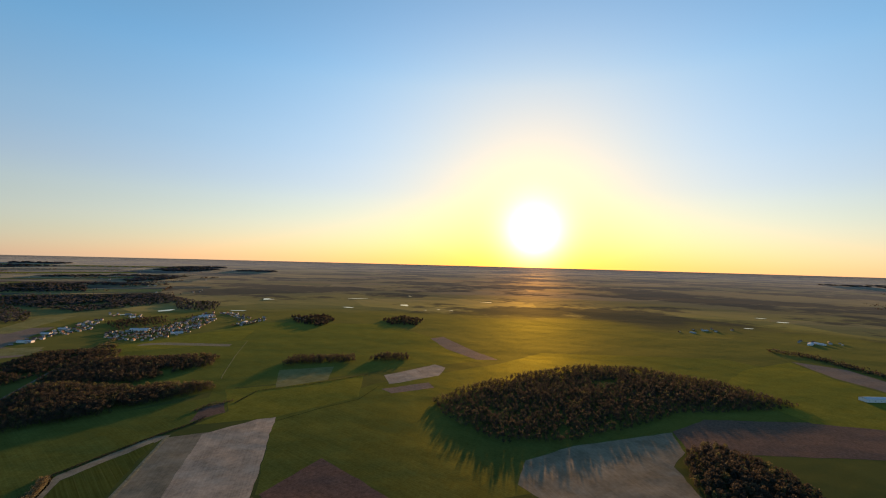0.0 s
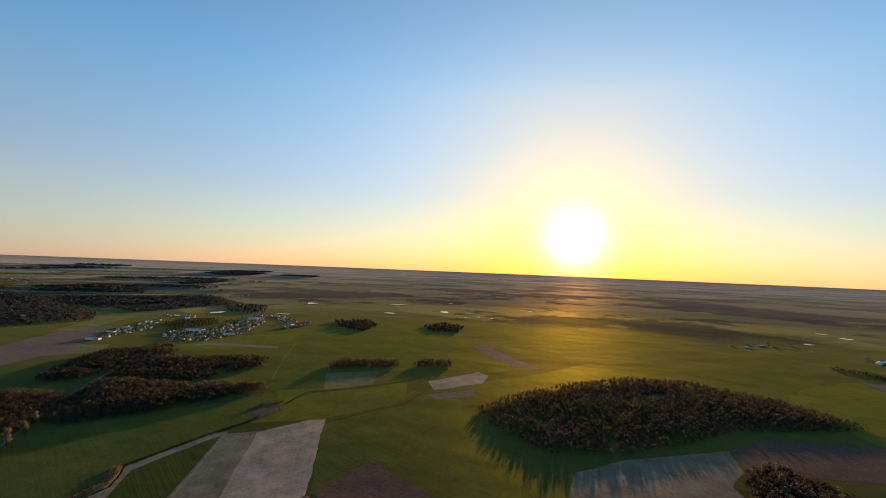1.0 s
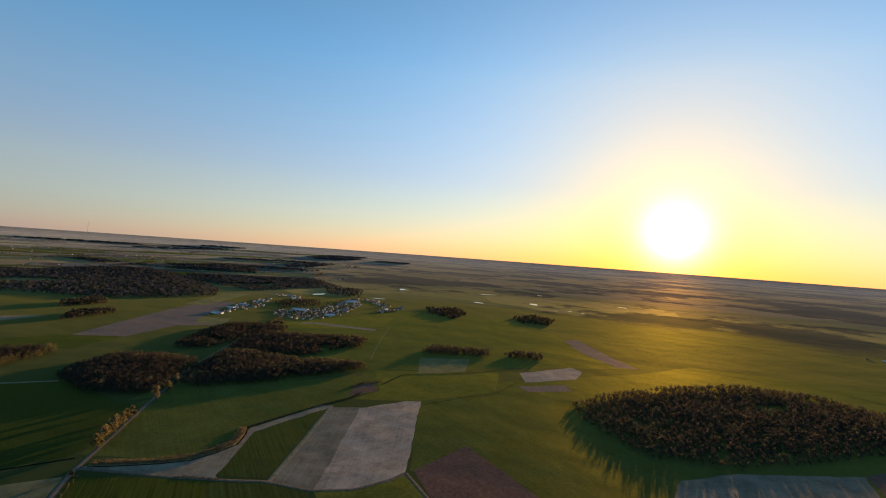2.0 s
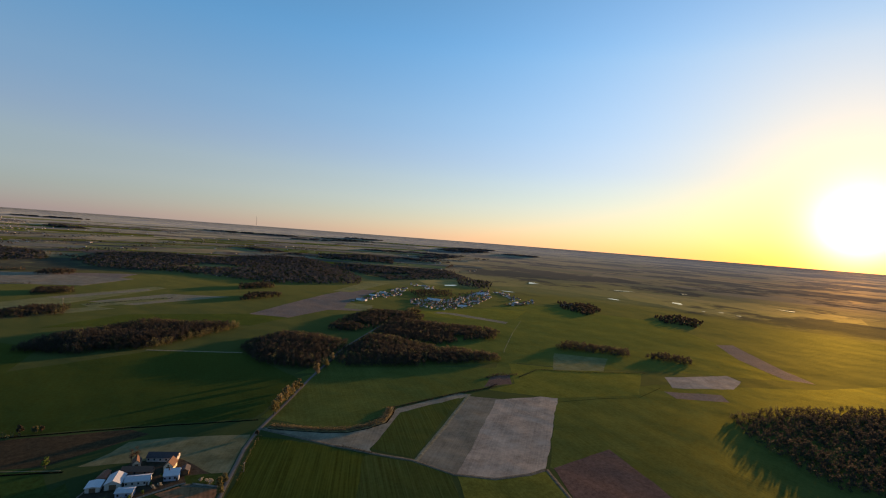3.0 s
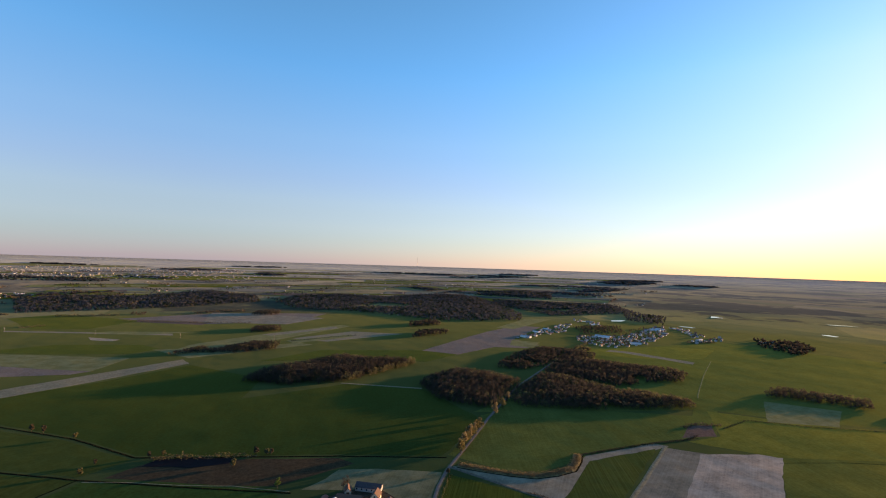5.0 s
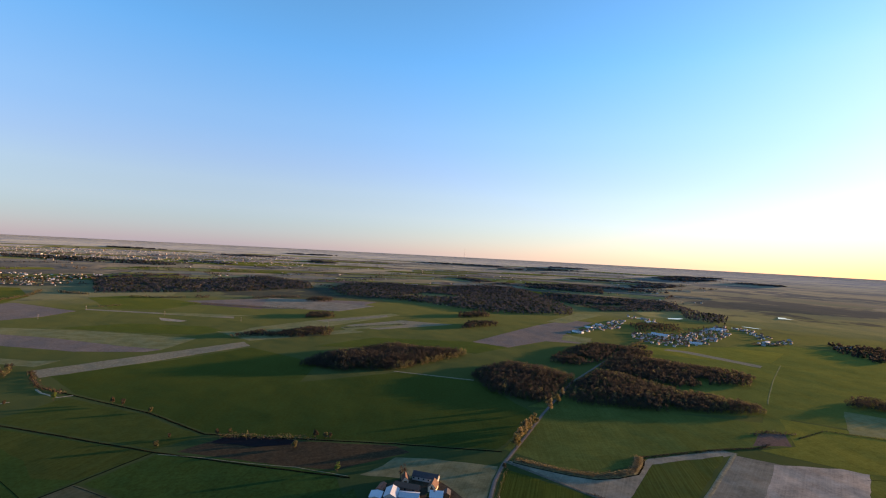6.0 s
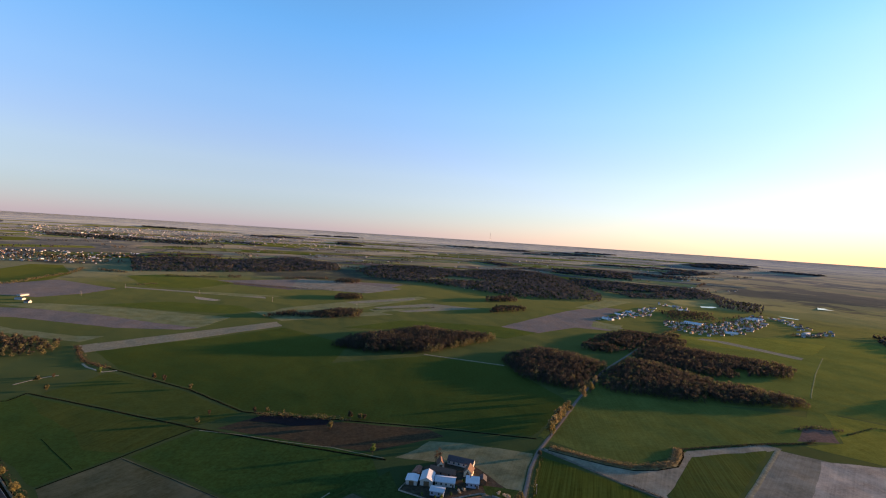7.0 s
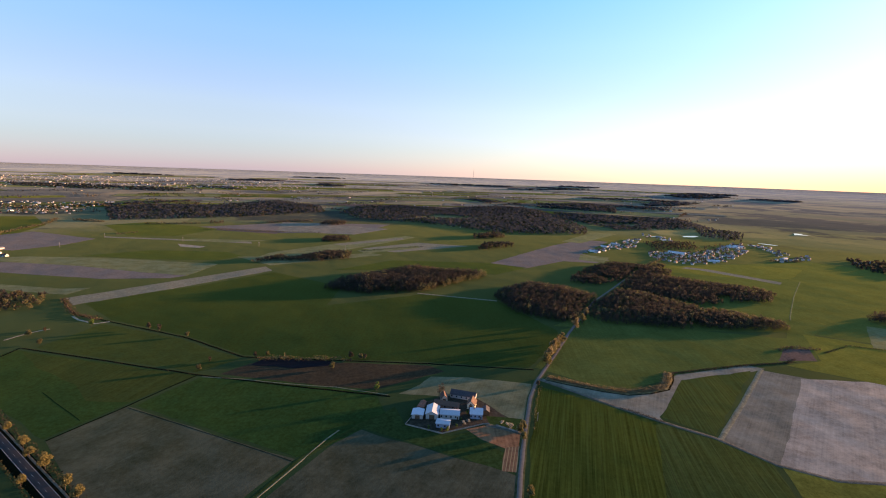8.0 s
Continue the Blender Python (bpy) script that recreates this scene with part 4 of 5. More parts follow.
pond([(1617, 925), (1640, 900), (1630, 850), (1600, 850), (1598, 900)], "small bright lake reflecting the sky")
pond([(1845, 780), (1870, 740), (1800, 700), (1766, 700), (1790, 760)], "round bright pond reflecting the sky")
pond([(2300, 930), (2340, 905), (2310, 880), (2280, 900)], "distant bright pond reflecting the sky")
pond([(2166, 545), (2200, 500), (2180, 430), (2130, 430), (2150, 500)], "long distant lake reflecting the sky")
pond([(1726, 580), (1745, 555), (1715, 550)], "tiny bright pond in a meadow", 1)
pond([(1701, 522), (1730, 505), (1700, 490)], "tiny bright pond in a meadow", 1)
pond([(1676, 612), (1690, 590), (1665, 590)], "tiny bright pond in a meadow", 1)
pond([(1032, 1352), (1070, 1335), (1108, 1305), (1098, 1290), (1035, 1330)], "narrow bright pond at the village edge", 1)
pond([(1303, 1180), (1330, 1150), (1345, 1100), (1322, 1100), (1300, 1150)], "narrow bright pond at the village edge", 1)
pond([(1235, 1150), (1262, 1125), (1268, 1095), (1250, 1100), (1230, 1135)], "narrow bright pond at the village edge", 1)
pond([(1400, 1400), (1450, 1340), (1445, 1328), (1392, 1390)], "thin bright canal beyond the village", 1)
pond([(1954, -590), (1990, -620), (1975, -670), (1940, -640)], "distant bright pond reflecting the sky")
pond([(2080, -560), (2110, -590), (2090, -640), (2060, -600)], "distant bright pond reflecting the sky")
pond([(1700, -430), (1720, -450), (1700, -480), (1680, -455)], "distant bright pond reflecting the sky")

# ---- roads, tracks and ditches ----
ROAD = [(-20, 120), (30, 215), (68, 285), (83, 313), (107, 354), (134, 398), (152, 422), (179, 451), (210, 484), (258, 537), (308, 588), (367, 649), (450, 716), (536, 787), (620, 852), (720, 930)]
ribbon("verge", ROAD, 4.2, M_VERGE, "worn grassy verge along the lane", "verge", 0.15)
ribbon("road", ROAD, 2.8, M_ASPHALT, "narrow grey asphalt lane through fields", "road", 0.19, amount=0.25)
HIGHWAY = [(-420, 660), (-330, 548), (-231, 424), (-174, 352), (-110, 272), (-20, 160)]
ribbon("verge", HIGHWAY, 12.0, M_DITCH, "dark grassy verge along the country road", "verge", 0.15)
ribbon("road", HIGHWAY, 5.6, M_ASPHALT_D, "dark asphalt country road with painted edge lines", "road", 0.19, amount=0.1)


def offset(points, d):
    out = []
    for i, (x, y) in enumerate(points):
        (x1, y1), (x2, y2) = points[max(i - 1, 0)], points[min(i + 1, len(points) - 1)]
        L = math.hypot(x2 - x1, y2 - y1)
        out.append((x - (y2 - y1) / L * d, y + (x2 - x1) / L * d))
    return out


for d in (-2.55, 2.55):
    ribbon("edge_line", offset(HIGHWAY, d), 0.16, M_PAINT, "thin white painted edge line", "road marking", 0.205, amount=0.1)
for i in range(34):
    f = 0.18 + i * 0.0235
    f *= len(HIGHWAY) - 1
    (x1, y1), (x2, y2), f = HIGHWAY[int(f)], HIGHWAY[int(f) + 1], f % 1.0
    x, y, L = x1 + (x2 - x1) * f, y1 + (y2 - y1) * f, math.hypot(x2 - x1, y2 - y1)
    dx, dy = (x2 - x1) / L * 1.6, (y2 - y1) / L * 1.6
    ribbon("centre_dash", [(x - dx, y - dy), (x + dx, y + dy)], 0.12, M_PAINT, "short white painted dash on the country road", "road marking", 0.205, amount=0.0)
ribbon("footpath", offset(HIGHWAY, 5.0), 1.2, M_TRACK, "pale footpath beside the country road", "path", 0.18, amount=0.2)
thicket("hedge", [(113, 352), (138, 394), (152, 414)], 2.2, 1.5, [M_RUST, M_BUD_LIT], "dry pale bushes along the lane", "hedge", 0.5, 0.7, 30)
thicket("hedge", offset(HIGHWAY, 8.5), 4.0, 2.0, [M_REED, M_TWIG, M_REED], "low brown scrub along the country road", "hedge", 0.5, 0.9, 28)
thicket("hedge", offset(HIGHWAY, -7.5), 3.0, 1.6, [M_REED], "low dark scrub along the country road", "hedge", 0.4, 0.9, 29)
# pale tan strips paint the sunlit grass along field borders
ribbon("field_edge", [(-126, 497), (-91, 484), (-56, 467), (-18, 452), (22, 428)], 0.7, M_TAN, "thin grassy edge along a ditch, tan as if sunlit", "field edge", 0.165, amount=0.6)
ribbon("field_edge", [(-70, 325), (-47, 353), (-30, 375), (-21, 384)], 0.8, M_TAN, "thin grassy edge between fields, tan as if sunlit", "field edge", 0.175, amount=0.5)
ribbon("field_edge", [(-168, 452), (-110, 404), (-51, 354)], 0.25, M_DITCH, "thin dark furrow between fields", "furrow", 0.165, amount=0.4)
PATH_A = [(158, 427), (193, 368), (214, 337), (234, 310), (247, 275), (268, 253), (297, 242), (315, 240)]
ribbon("track", PATH_A, 3.0, M_TRACK, "pale earth farm track between fields", "track", 0.17)
ribbon("track", [(385, 398), (310, 352), (236, 308)], 3.2, M_TAN, "pale grassy track along a field", "track", 0.165)
ribbon("track", [(315, 240), (288, 194), (262, 150)], 2.6, M_TRACK, "thin pale track beside the ploughed field", "track", 0.17)
ribbon("track", [(125, 742), (228, 680)], 3.6, M_TAN, "thin pale track beside a wood", "track", 0.17)
ribbon("stream_bank", [(-326, 630), (-314, 648), (-300, 660)], 1.6, M_SAND, "pale sandy stream bank winding in a meadow", "bank", 0.16, step=4.0, amount=1.6)
ribbon("stream_bank", [(-296, 706), (-285, 690), (-263, 671), (-250, 676)], 2.0, M_SAND, "pale sandy stream bank beside a ditch", "bank", 0.165, step=4.0, amount=1.6)
ribbon("track", [(-10, 384), (-47, 356), (-72, 325), (-100, 280)], 3.0, M_GRASS_B, "grassy strip between grey fields", "track", 0.16)
ribbon("track", [(585, 518), (600, 530), (728, 619), (862, 706)], 1.2, M_GREYG, "straight pale field track toward the village", "track", 0.16)

DITCH = [(-338, 789), (-316, 746), (-298, 714), (-249, 675), (-158, 603), (-97, 536), (-10, 508), (71, 482), (163, 447)]
DITCH_B = [(-420, 560), (-306, 582), (-300, 603), (-130, 502), (-60, 466), (23, 425)]
DITCH_C = [(-130, 502), (-168, 456), (-203, 415)]
DITCH_D = [(284, 411), (328, 412), (387, 411), (440, 404)]
DITCH_E = [(458, 331), (520, 310), (570, 286), (640, 290)]
for pts, label in ((DITCH, "dark overgrown ditch across green fields"), (DITCH_B, "dark overgrown ditch between meadows"), (DITCH_C, "dark overgrown ditch between meadows"),
                   (DITCH_D, "dark overgrown ditch beside meadows"), (DITCH_E, "thin dark ditch in a meadow"), ([(-237, 493), (-193, 439)], "short dark ditch in a meadow")):
    ribbon("ditch", pts, 0.5 if pts is DITCH_E or pts is DITCH_D else 1.7 if len(pts) > 3 else 1.0 if len(pts) > 2 else 0.3, M_DITCH, label, "ditch", 0.16, amount=0.8)
    if len(pts) > 4:
        thicket("ditch_scrub", pts, 2.2, 0.4, [M_REED], "low dark scrub along a ditch", "scrub", 0.8, 0.45, len(pts))
BANK = [(166, 428), (178, 417), (190, 406), (202, 396), (218, 386), (238, 384), (257, 386), (274, 400), (284, 411)]
ribbon("bank", BANK, 7.0, M_STRAWGRASS, "grassy straw-coloured bank along a field edge", "bank", 0.2, crown=0.8)
ribbon("ditch", offset(BANK, -4.6), 1.3, M_DITCH, "thin dark ditch below a grassy bank", "ditch", 0.165, amount=0.5)
thicket("hedge", BANK, 6.0, 3.8, [M_STRAW, M_RUST], "pale straw-brown hedge along a field edge", "hedge", 7.0, 0.55, 11, 0.22)
thicket("hedge", [(195, 364), (202, 357), (209, 346), (214, 337)], 3.0, 1.2, [M_TWIG, M_REED], "low brown scrub along a farm track", "hedge", 1.2, 0.6, 31)
thicket("hedge", [(-338, 792), (-318, 750), (-300, 716), (-262, 684)], 7.0, 4.0, [M_RUST, M_TWIG], "brown scrub along a ditch", "hedge", 0.5, 1.1, 12)
thicket("hedge", [(-84, 527), (-40, 516), (2, 505)], 6.0, 7.0, [M_RUST, M_BUD_LIT], "brown willow scrub along the pond", "hedge", 0.6, 1.1, 13)
thicket("hedge", [(1247, -371), (1206, -430), (1038, -483), (900, -540)], 22.0, 11.0, [M_TWIG, M_RUST], "brown tree belt between fields", "hedge", 0.12, 2.6, 14)
thicket("hedge", [(-690, 1780), (-640, 1748), (-600, 1735)], 18.0, 9.0, [M_TWIG, M_RUST, M_BUD_LIT], "brown tree belt by the village road", "hedge", 0.12, 2.6, 15)
thicket("hedge", [(-770, 1330), (-727, 1412), (-726, 1551), (-715, 1675)], 12.0, 8.0, [M_BUD_LIT, M_RUST], "sunlit tree belt along a field", "hedge", 0.12, 2.2, 16)
thicket("hedge", [(-478, 1674), (-396, 1675), (-330, 1690)], 14.0, 9.0, [M_BUD_LIT, M_RUST], "row of budding trees beyond a field", "hedge", 0.14, 2.2, 18)
thicket("hedge", [(-297, 1546), (-200, 1515), (-98, 1476), (20, 1455)], 5.0, 5.0, [M_BUD_LIT, M_TWIG], "thin row of roadside trees by a ploughed field", "hedge", 0.16, 1.8, 19)
thicket("hedge", [(-141, 1712), (-53, 1767), (10, 1760)], 34.0, 10.0, [M_TWIG, M_RUST], "brown clump of trees near the forest", "hedge", 0.06, 2.6, 20)
thicket("hedge", [(-722, 1690), (-752, 1815)], 12.0, 8.0, [M_BUD_LIT, M_RUST], "sunlit tree row along a village road", "hedge", 0.14, 2.2, 22)
thicket("hedge", [(94, 1128), (178, 1161), (250, 1180)], 3.0, 2.5, [M_REED, M_TWIG], "dark ditch scrub between strip fields", "hedge", 0.3, 1.4, 23)
thicket("hedge", [(504, 1723), (529, 1580), (610, 1530)], 16.0, 7.0, [M_BUD_LIT, M_RUST], "budding trees round farmsteads by the forest", "hedge", 0.1, 2.2, 24)
thicket("hedge", [(-306, 1709), (-267, 1709)], 30.0, 13.0, [M_RUST, M_TWIG], "rounded brown clump of tall trees", "hedge", 0.12, 2.2, 25)
thicket("hedge", [(-479, 1443), (-440, 1476)], 9.0, 5.0, [M_RUST, M_BUD_LIT], "small bushes on a meadow", "hedge", 0.2, 1.6, 26)
thicket("hedge", [(560, 790), (640, 870), (760, 950)], 10.0, 7.0, [M_GOLD, M_BUD_LIT, M_TWIG], "yellow and brown trees along the lane to the village", "hedge", 0.2, 1.6, 27)
thicket("hedge", [(282, 410), (323, 410), (380, 409), (426, 404), (446, 410)], 4.0, 1.6, [M_TWIG, M_REED], "low dark scrub along a ditch", "hedge", 1.2, 0.7, 33)
thicket("hedge", [(497, 416), (554, 428), (602, 389), (692, 336)], 2.5, 1.4, [M_TWIG, M_REED], "thin line of dark scrub across a meadow", "hedge", 1.0, 0.7, 34)
thicket("hedge", [(1020, 890), (1080, 878), (1110, 888)], 14.0, 6.0, [M_BUD_LIT, M_RUST], "budding trees at the village edge", "hedge", 0.2, 1.8, 21)
thicket("hedge", [(452, 433), (477, 437), (505, 424)], 6.0, 4.0, [M_RUST, M_TWIG], "scrub round a bare patch", "hedge", 0.5, 1.1, 17)

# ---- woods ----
FAR_WOOD = ([M_HAZED_TWIG, M_RUST, M_PINE], [0.68, 0.05, 0.27])
BROWN_WOOD = ([M_TWIG, M_BUD_LIT, M_PINE], [0.84, 0.03, 0.13])
W_M = [(-9, 790), (22, 838), (112, 893), (166, 918), (215, 872), (278, 850), (272, 832), (205, 790), (133, 746), (50, 748)]
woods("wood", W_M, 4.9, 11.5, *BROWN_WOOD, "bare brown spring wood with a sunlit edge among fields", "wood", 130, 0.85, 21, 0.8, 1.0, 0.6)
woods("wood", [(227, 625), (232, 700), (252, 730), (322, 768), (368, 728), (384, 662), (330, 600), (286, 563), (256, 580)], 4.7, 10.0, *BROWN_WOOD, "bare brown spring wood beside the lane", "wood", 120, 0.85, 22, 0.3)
woods("wood", [(312, 578), (370, 640), (448, 702), (476, 668), (490, 600), (552, 506), (536, 482), (400, 517), (320, 556)], 4.7, 9.5, [M_TWIG, M_BUD_LIT, M_PINE], [0.79, 0.09, 0.12], "bare brown wood along a wheat field", "wood", 120, 0.85, 23, 0.4)
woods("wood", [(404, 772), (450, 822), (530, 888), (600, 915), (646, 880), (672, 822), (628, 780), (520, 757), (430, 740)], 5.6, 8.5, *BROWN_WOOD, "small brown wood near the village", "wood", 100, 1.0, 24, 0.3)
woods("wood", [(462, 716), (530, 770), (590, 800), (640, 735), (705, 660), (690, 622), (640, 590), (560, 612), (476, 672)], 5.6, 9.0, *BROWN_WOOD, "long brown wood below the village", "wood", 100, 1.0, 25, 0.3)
woods("wood", [(616, 846), (684, 908), (708, 878), (645, 836)], 6.5, 7.0, [M_TWIG, M_GOLD, M_BUD_LIT], [0.3, 0.4, 0.3], "brown and yellow trees at the village edge", "wood", 40, 2.3, 26, 0.3)
woods("wood", [(462, 690), (520, 742), (575, 670), (560, 600), (512, 600)], 5.6, 9.0, *BROWN_WOOD, "brown thicket joining two woods", "wood", 100, 1.0, 44, 0.2)
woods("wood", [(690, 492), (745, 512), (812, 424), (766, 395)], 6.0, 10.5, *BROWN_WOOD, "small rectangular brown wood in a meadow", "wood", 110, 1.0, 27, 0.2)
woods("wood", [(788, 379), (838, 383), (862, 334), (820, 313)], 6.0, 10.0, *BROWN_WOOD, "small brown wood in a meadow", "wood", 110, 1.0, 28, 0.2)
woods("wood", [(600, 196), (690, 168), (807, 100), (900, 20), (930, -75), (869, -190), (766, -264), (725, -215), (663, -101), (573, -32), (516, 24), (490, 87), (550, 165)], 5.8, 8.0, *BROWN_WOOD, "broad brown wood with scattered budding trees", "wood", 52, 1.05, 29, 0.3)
woods("wood", [(500, -80), (534, -90), (560, -118), (530, -148), (500, -166), (450, -175), (395, -140), (438, -84)], 5.6, 11.0, [M_TWIG, M_BUD_LIT, M_RUST], [0.80, 0.06, 0.14], "brown wood with yellow budding trees beside a field", "wood", 140, 1.15, 30, 0.3)
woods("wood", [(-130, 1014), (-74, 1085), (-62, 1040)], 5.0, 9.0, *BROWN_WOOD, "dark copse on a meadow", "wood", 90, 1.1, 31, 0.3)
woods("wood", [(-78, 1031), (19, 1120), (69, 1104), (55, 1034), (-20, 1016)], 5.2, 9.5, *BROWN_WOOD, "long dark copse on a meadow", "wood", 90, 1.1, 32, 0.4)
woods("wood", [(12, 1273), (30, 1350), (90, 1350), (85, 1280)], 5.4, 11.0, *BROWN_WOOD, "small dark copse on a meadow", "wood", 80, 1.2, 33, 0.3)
woods("wood", [(26, 1640), (50, 1720), (120, 1720), (105, 1640)], 8.0, 15.0, [M_TWIG, M_RUST], [0.6, 0.4], "small brown copse by a ploughed field", "wood", 40, 2.6, 34)
woods("wood", [(430, 1298), (460, 1380), (550, 1390), (535, 1320)], 8.0, 13.0, *BROWN_WOOD, "small copse on a meadow", "wood", 40, 2.6, 35, 0.3)
woods("wood", [(366, 1110), (420, 1200), (500, 1205), (490, 1160)], 8.0, 11.0, *BROWN_WOOD, "small brown copse on a meadow", "wood", 40, 2.6, 36, 0.3)
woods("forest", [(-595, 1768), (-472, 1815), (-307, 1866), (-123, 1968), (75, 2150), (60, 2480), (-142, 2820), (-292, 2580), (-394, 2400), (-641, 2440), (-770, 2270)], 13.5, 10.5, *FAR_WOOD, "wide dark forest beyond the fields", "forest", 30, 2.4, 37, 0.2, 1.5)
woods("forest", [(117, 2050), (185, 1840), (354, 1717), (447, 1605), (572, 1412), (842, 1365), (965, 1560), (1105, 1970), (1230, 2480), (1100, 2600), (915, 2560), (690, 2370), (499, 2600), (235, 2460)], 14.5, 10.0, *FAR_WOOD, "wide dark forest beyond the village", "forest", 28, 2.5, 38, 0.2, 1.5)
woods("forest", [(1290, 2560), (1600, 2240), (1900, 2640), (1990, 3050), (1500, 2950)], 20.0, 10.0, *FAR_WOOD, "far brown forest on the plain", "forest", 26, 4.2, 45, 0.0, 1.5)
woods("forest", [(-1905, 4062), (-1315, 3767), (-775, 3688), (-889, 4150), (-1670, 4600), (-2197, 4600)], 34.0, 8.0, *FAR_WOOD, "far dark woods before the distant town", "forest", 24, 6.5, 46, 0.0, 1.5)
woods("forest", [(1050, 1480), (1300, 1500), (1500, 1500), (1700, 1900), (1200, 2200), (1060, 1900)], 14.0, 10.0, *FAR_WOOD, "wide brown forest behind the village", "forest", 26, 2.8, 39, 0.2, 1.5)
woods("wood", [(1120, 690), (1250, 720), (1330, 800), (1270, 890), (1150, 790)], 11.0, 10.0, *BROWN_WOOD, "brown wood beyond the meadows", "wood", 44, 2.8, 40, 0.2)
woods("wood", [(1260, 470), (1400, 500), (1440, 590), (1330, 610), (1240, 540)], 11.0, 8.0, *BROWN_WOOD, "low brown wood in the sun's haze", "wood", 44, 2.8, 41, 0.2)
woods("wood", [(-480, 800), (-420, 720), (-345, 745), (-360, 800), (-440, 840)], 8.0, 10.0, [M_RUST, M_BUD_LIT, M_TWIG], [0.4, 0.25, 0.35], "rusty brown trees beside a ditch", "wood", 80, 1.5, 43, 0.3)

far_rng = random.Random(8)
for k in range(44):
    ang, big = radians(far_rng.uniform(-35, 128)), far_rng.uniform(2300, 11000)
    low_sun = radians(54) < ang < radians(113)
    px, py, a, b, th = big * math.sin(ang), big * math.cos(ang), big * far_rng.uniform(0.04, 0.16), big * far_rng.uniform(0.012, 0.05), far_rng.uniform(0, 3)
    shape = []
    for i in range(9):
        f, rr = i * 2 * math.pi / 9, far_rng.uniform(0.7, 1.2)
        ux, uy = a * rr * math.cos(f), b * rr * math.sin(f)
        shape.append((px + ux * math.cos(th) - uy * math.sin(th), py + ux * math.sin(th) + uy * math.cos(th)))
    if low_sun:
        continue
    woods("forest", shape, big / 85, big / 560 + 3, [M_HAZED_TWIG, M_RUST, M_PINE], [0.86, 0.10, 0.04], "distant dark wood near the horizon", "forest", 18, big / 850, 60 + k, 0.0, 5.0)



def far_hedgerows(count, seed):
    """Tree rows and little groves over the far country, joined as one thing."""
    rng = np.random.default_rng(seed)
    V, I = [], []
    for _ in range(count):
        ang, big = radians(rng.uniform(-38, 128)), 2150 * math.exp(rng.uniform(0, 1.35))
        if radians(50) < ang < radians(116):
            continue
        x, y, th = CX + big * math.sin(ang), CY + big * math.cos(ang), rng.choice((0.55, 2.1)) + rng.normal() * 0.15
        L, W = rng.uniform(60, 420), rng.uniform(6, 40)
        mi = int(rng.choice(3, p=[0.6, 0.25, 0.15]))
        for _ in range(int(L / 5)):
            f, o = rng.uniform(-0.5, 0.5) * L, rng.normal() * W * 0.4
            wx, wy, wz, k = land(x + f * math.cos(th) - o * math.sin(th), y + f * math.sin(th) + o * math.cos(th))
            c = np.array((wx, wy, wz + rng.uniform(1, 11) * k))
            u = rng.normal(size=3)
            u /= np.linalg.norm(u)
            w = np.cross(u, rng.normal(size=3))
            w /= np.linalg.norm(w)
            z = 7.0 * k * rng.uniform(0.6, 1.3)
            V += [c + u * z * 0.6, c + w * z * 0.45, c - u * z * 0.55, c - w * z * 0.45]
            I.append(mi)
    ob = new("hedgerows", array_mesh("hedgerows", np.array(V), np.arange(len(V)).reshape(-1, 4), [M_TWIG, M_HAZED_TWIG, M_RUST], I))
    return tagged(ob, "far brown hedgerows and small groves between fields", "hedgerows", kind="stuff")


far_hedgerows(420, 91)

# ---- single trees ----
gold = [make_tree("tree", 9.5, 4.2, M_GOLD, "golden yellow sunlit tree beside the road", 1, 2200, 0.6), make_tree("tree", 10.5, 3.8, M_GOLD, "golden yellow sunlit tree beside the road", 2, 2200, 0.6)]
ROW = [(-231, 432), (-212, 409), (-203, 396), (-189, 381), (-170, 357), (-160, 346), (-194, 366), (-250, 456), (-270, 480), (-290, 505), (-148, 330), (-226, 404)]
plant(gold, ROW, 4, "trees along the country road", 0.75, 1.1)
lane = [make_tree("tree", 13, 3.8, M_GOLD, "tall yellow-leaved tree beside the lane", 5), make_tree("tree", 9, 3.6, M_BUD_LIT, "budding tree beside the lane", 6), make_tree("tree", 12, 4.0, M_STRAW, "half-bare tree beside the lane", 7)]
LANE = [(171, 455), (176, 462), (181, 468), (186, 474), (190, 480), (195, 484), (199, 490), (204, 494), (209, 500), (215, 505), (222, 512), (260, 545), (283, 566), (288, 572), (306, 592)]
LANE = [(x + 8, y - 4) for x, y in LANE]
plant(lane, LANE, 5, "trees along the lane", 0.95, 1.4)
lone = [make_tree("tree", 7, 2.8, M_RUST, "lone half-bare tree beside a ditch", 8), make_tree("tree", 6, 3.0, M_BUD_LIT, "round budding bush tree beside a ditch", 9)]
plant(lone, [(-202, 640), (-158, 606), (-125, 531), (-131, 513), (-86, 532), (-75, 534), (1, 510), (10, 507), (14, 506), (-18, 490), (-190, 632), (105, 354), (150, 415), (-310, 640), (-300, 650), (-288, 610)], 6, "trees along the ditches", 0.7, 1.2)
willow = make_tree("tree", 9, 3.0, M_LIME, "light green willow beside the meadow", 10)
plant([willow], [(14, 437), (-262, 660)], 7)
bare = make_tree("tree", 15, 3.2, M_TWIG, "tall bare tree behind the barn", 11, 420, 0.45)
plant([bare], [(60, 413), (64, 417)], 8)
yard = [make_tree("tree", 7, 2.8, M_GOLD, "yellow tree at the farm gate", 12), make_tree("bush", 3.2, 1.8, M_BLOSSOM, "white blossoming garden bush", 13, 200, 0.5, 0.1, "bush"), make_tree("bush", 2.6, 1.7, M_LIME, "green garden bush in the farmyard", 14, 200, 0.5, 0.1, "bush")]
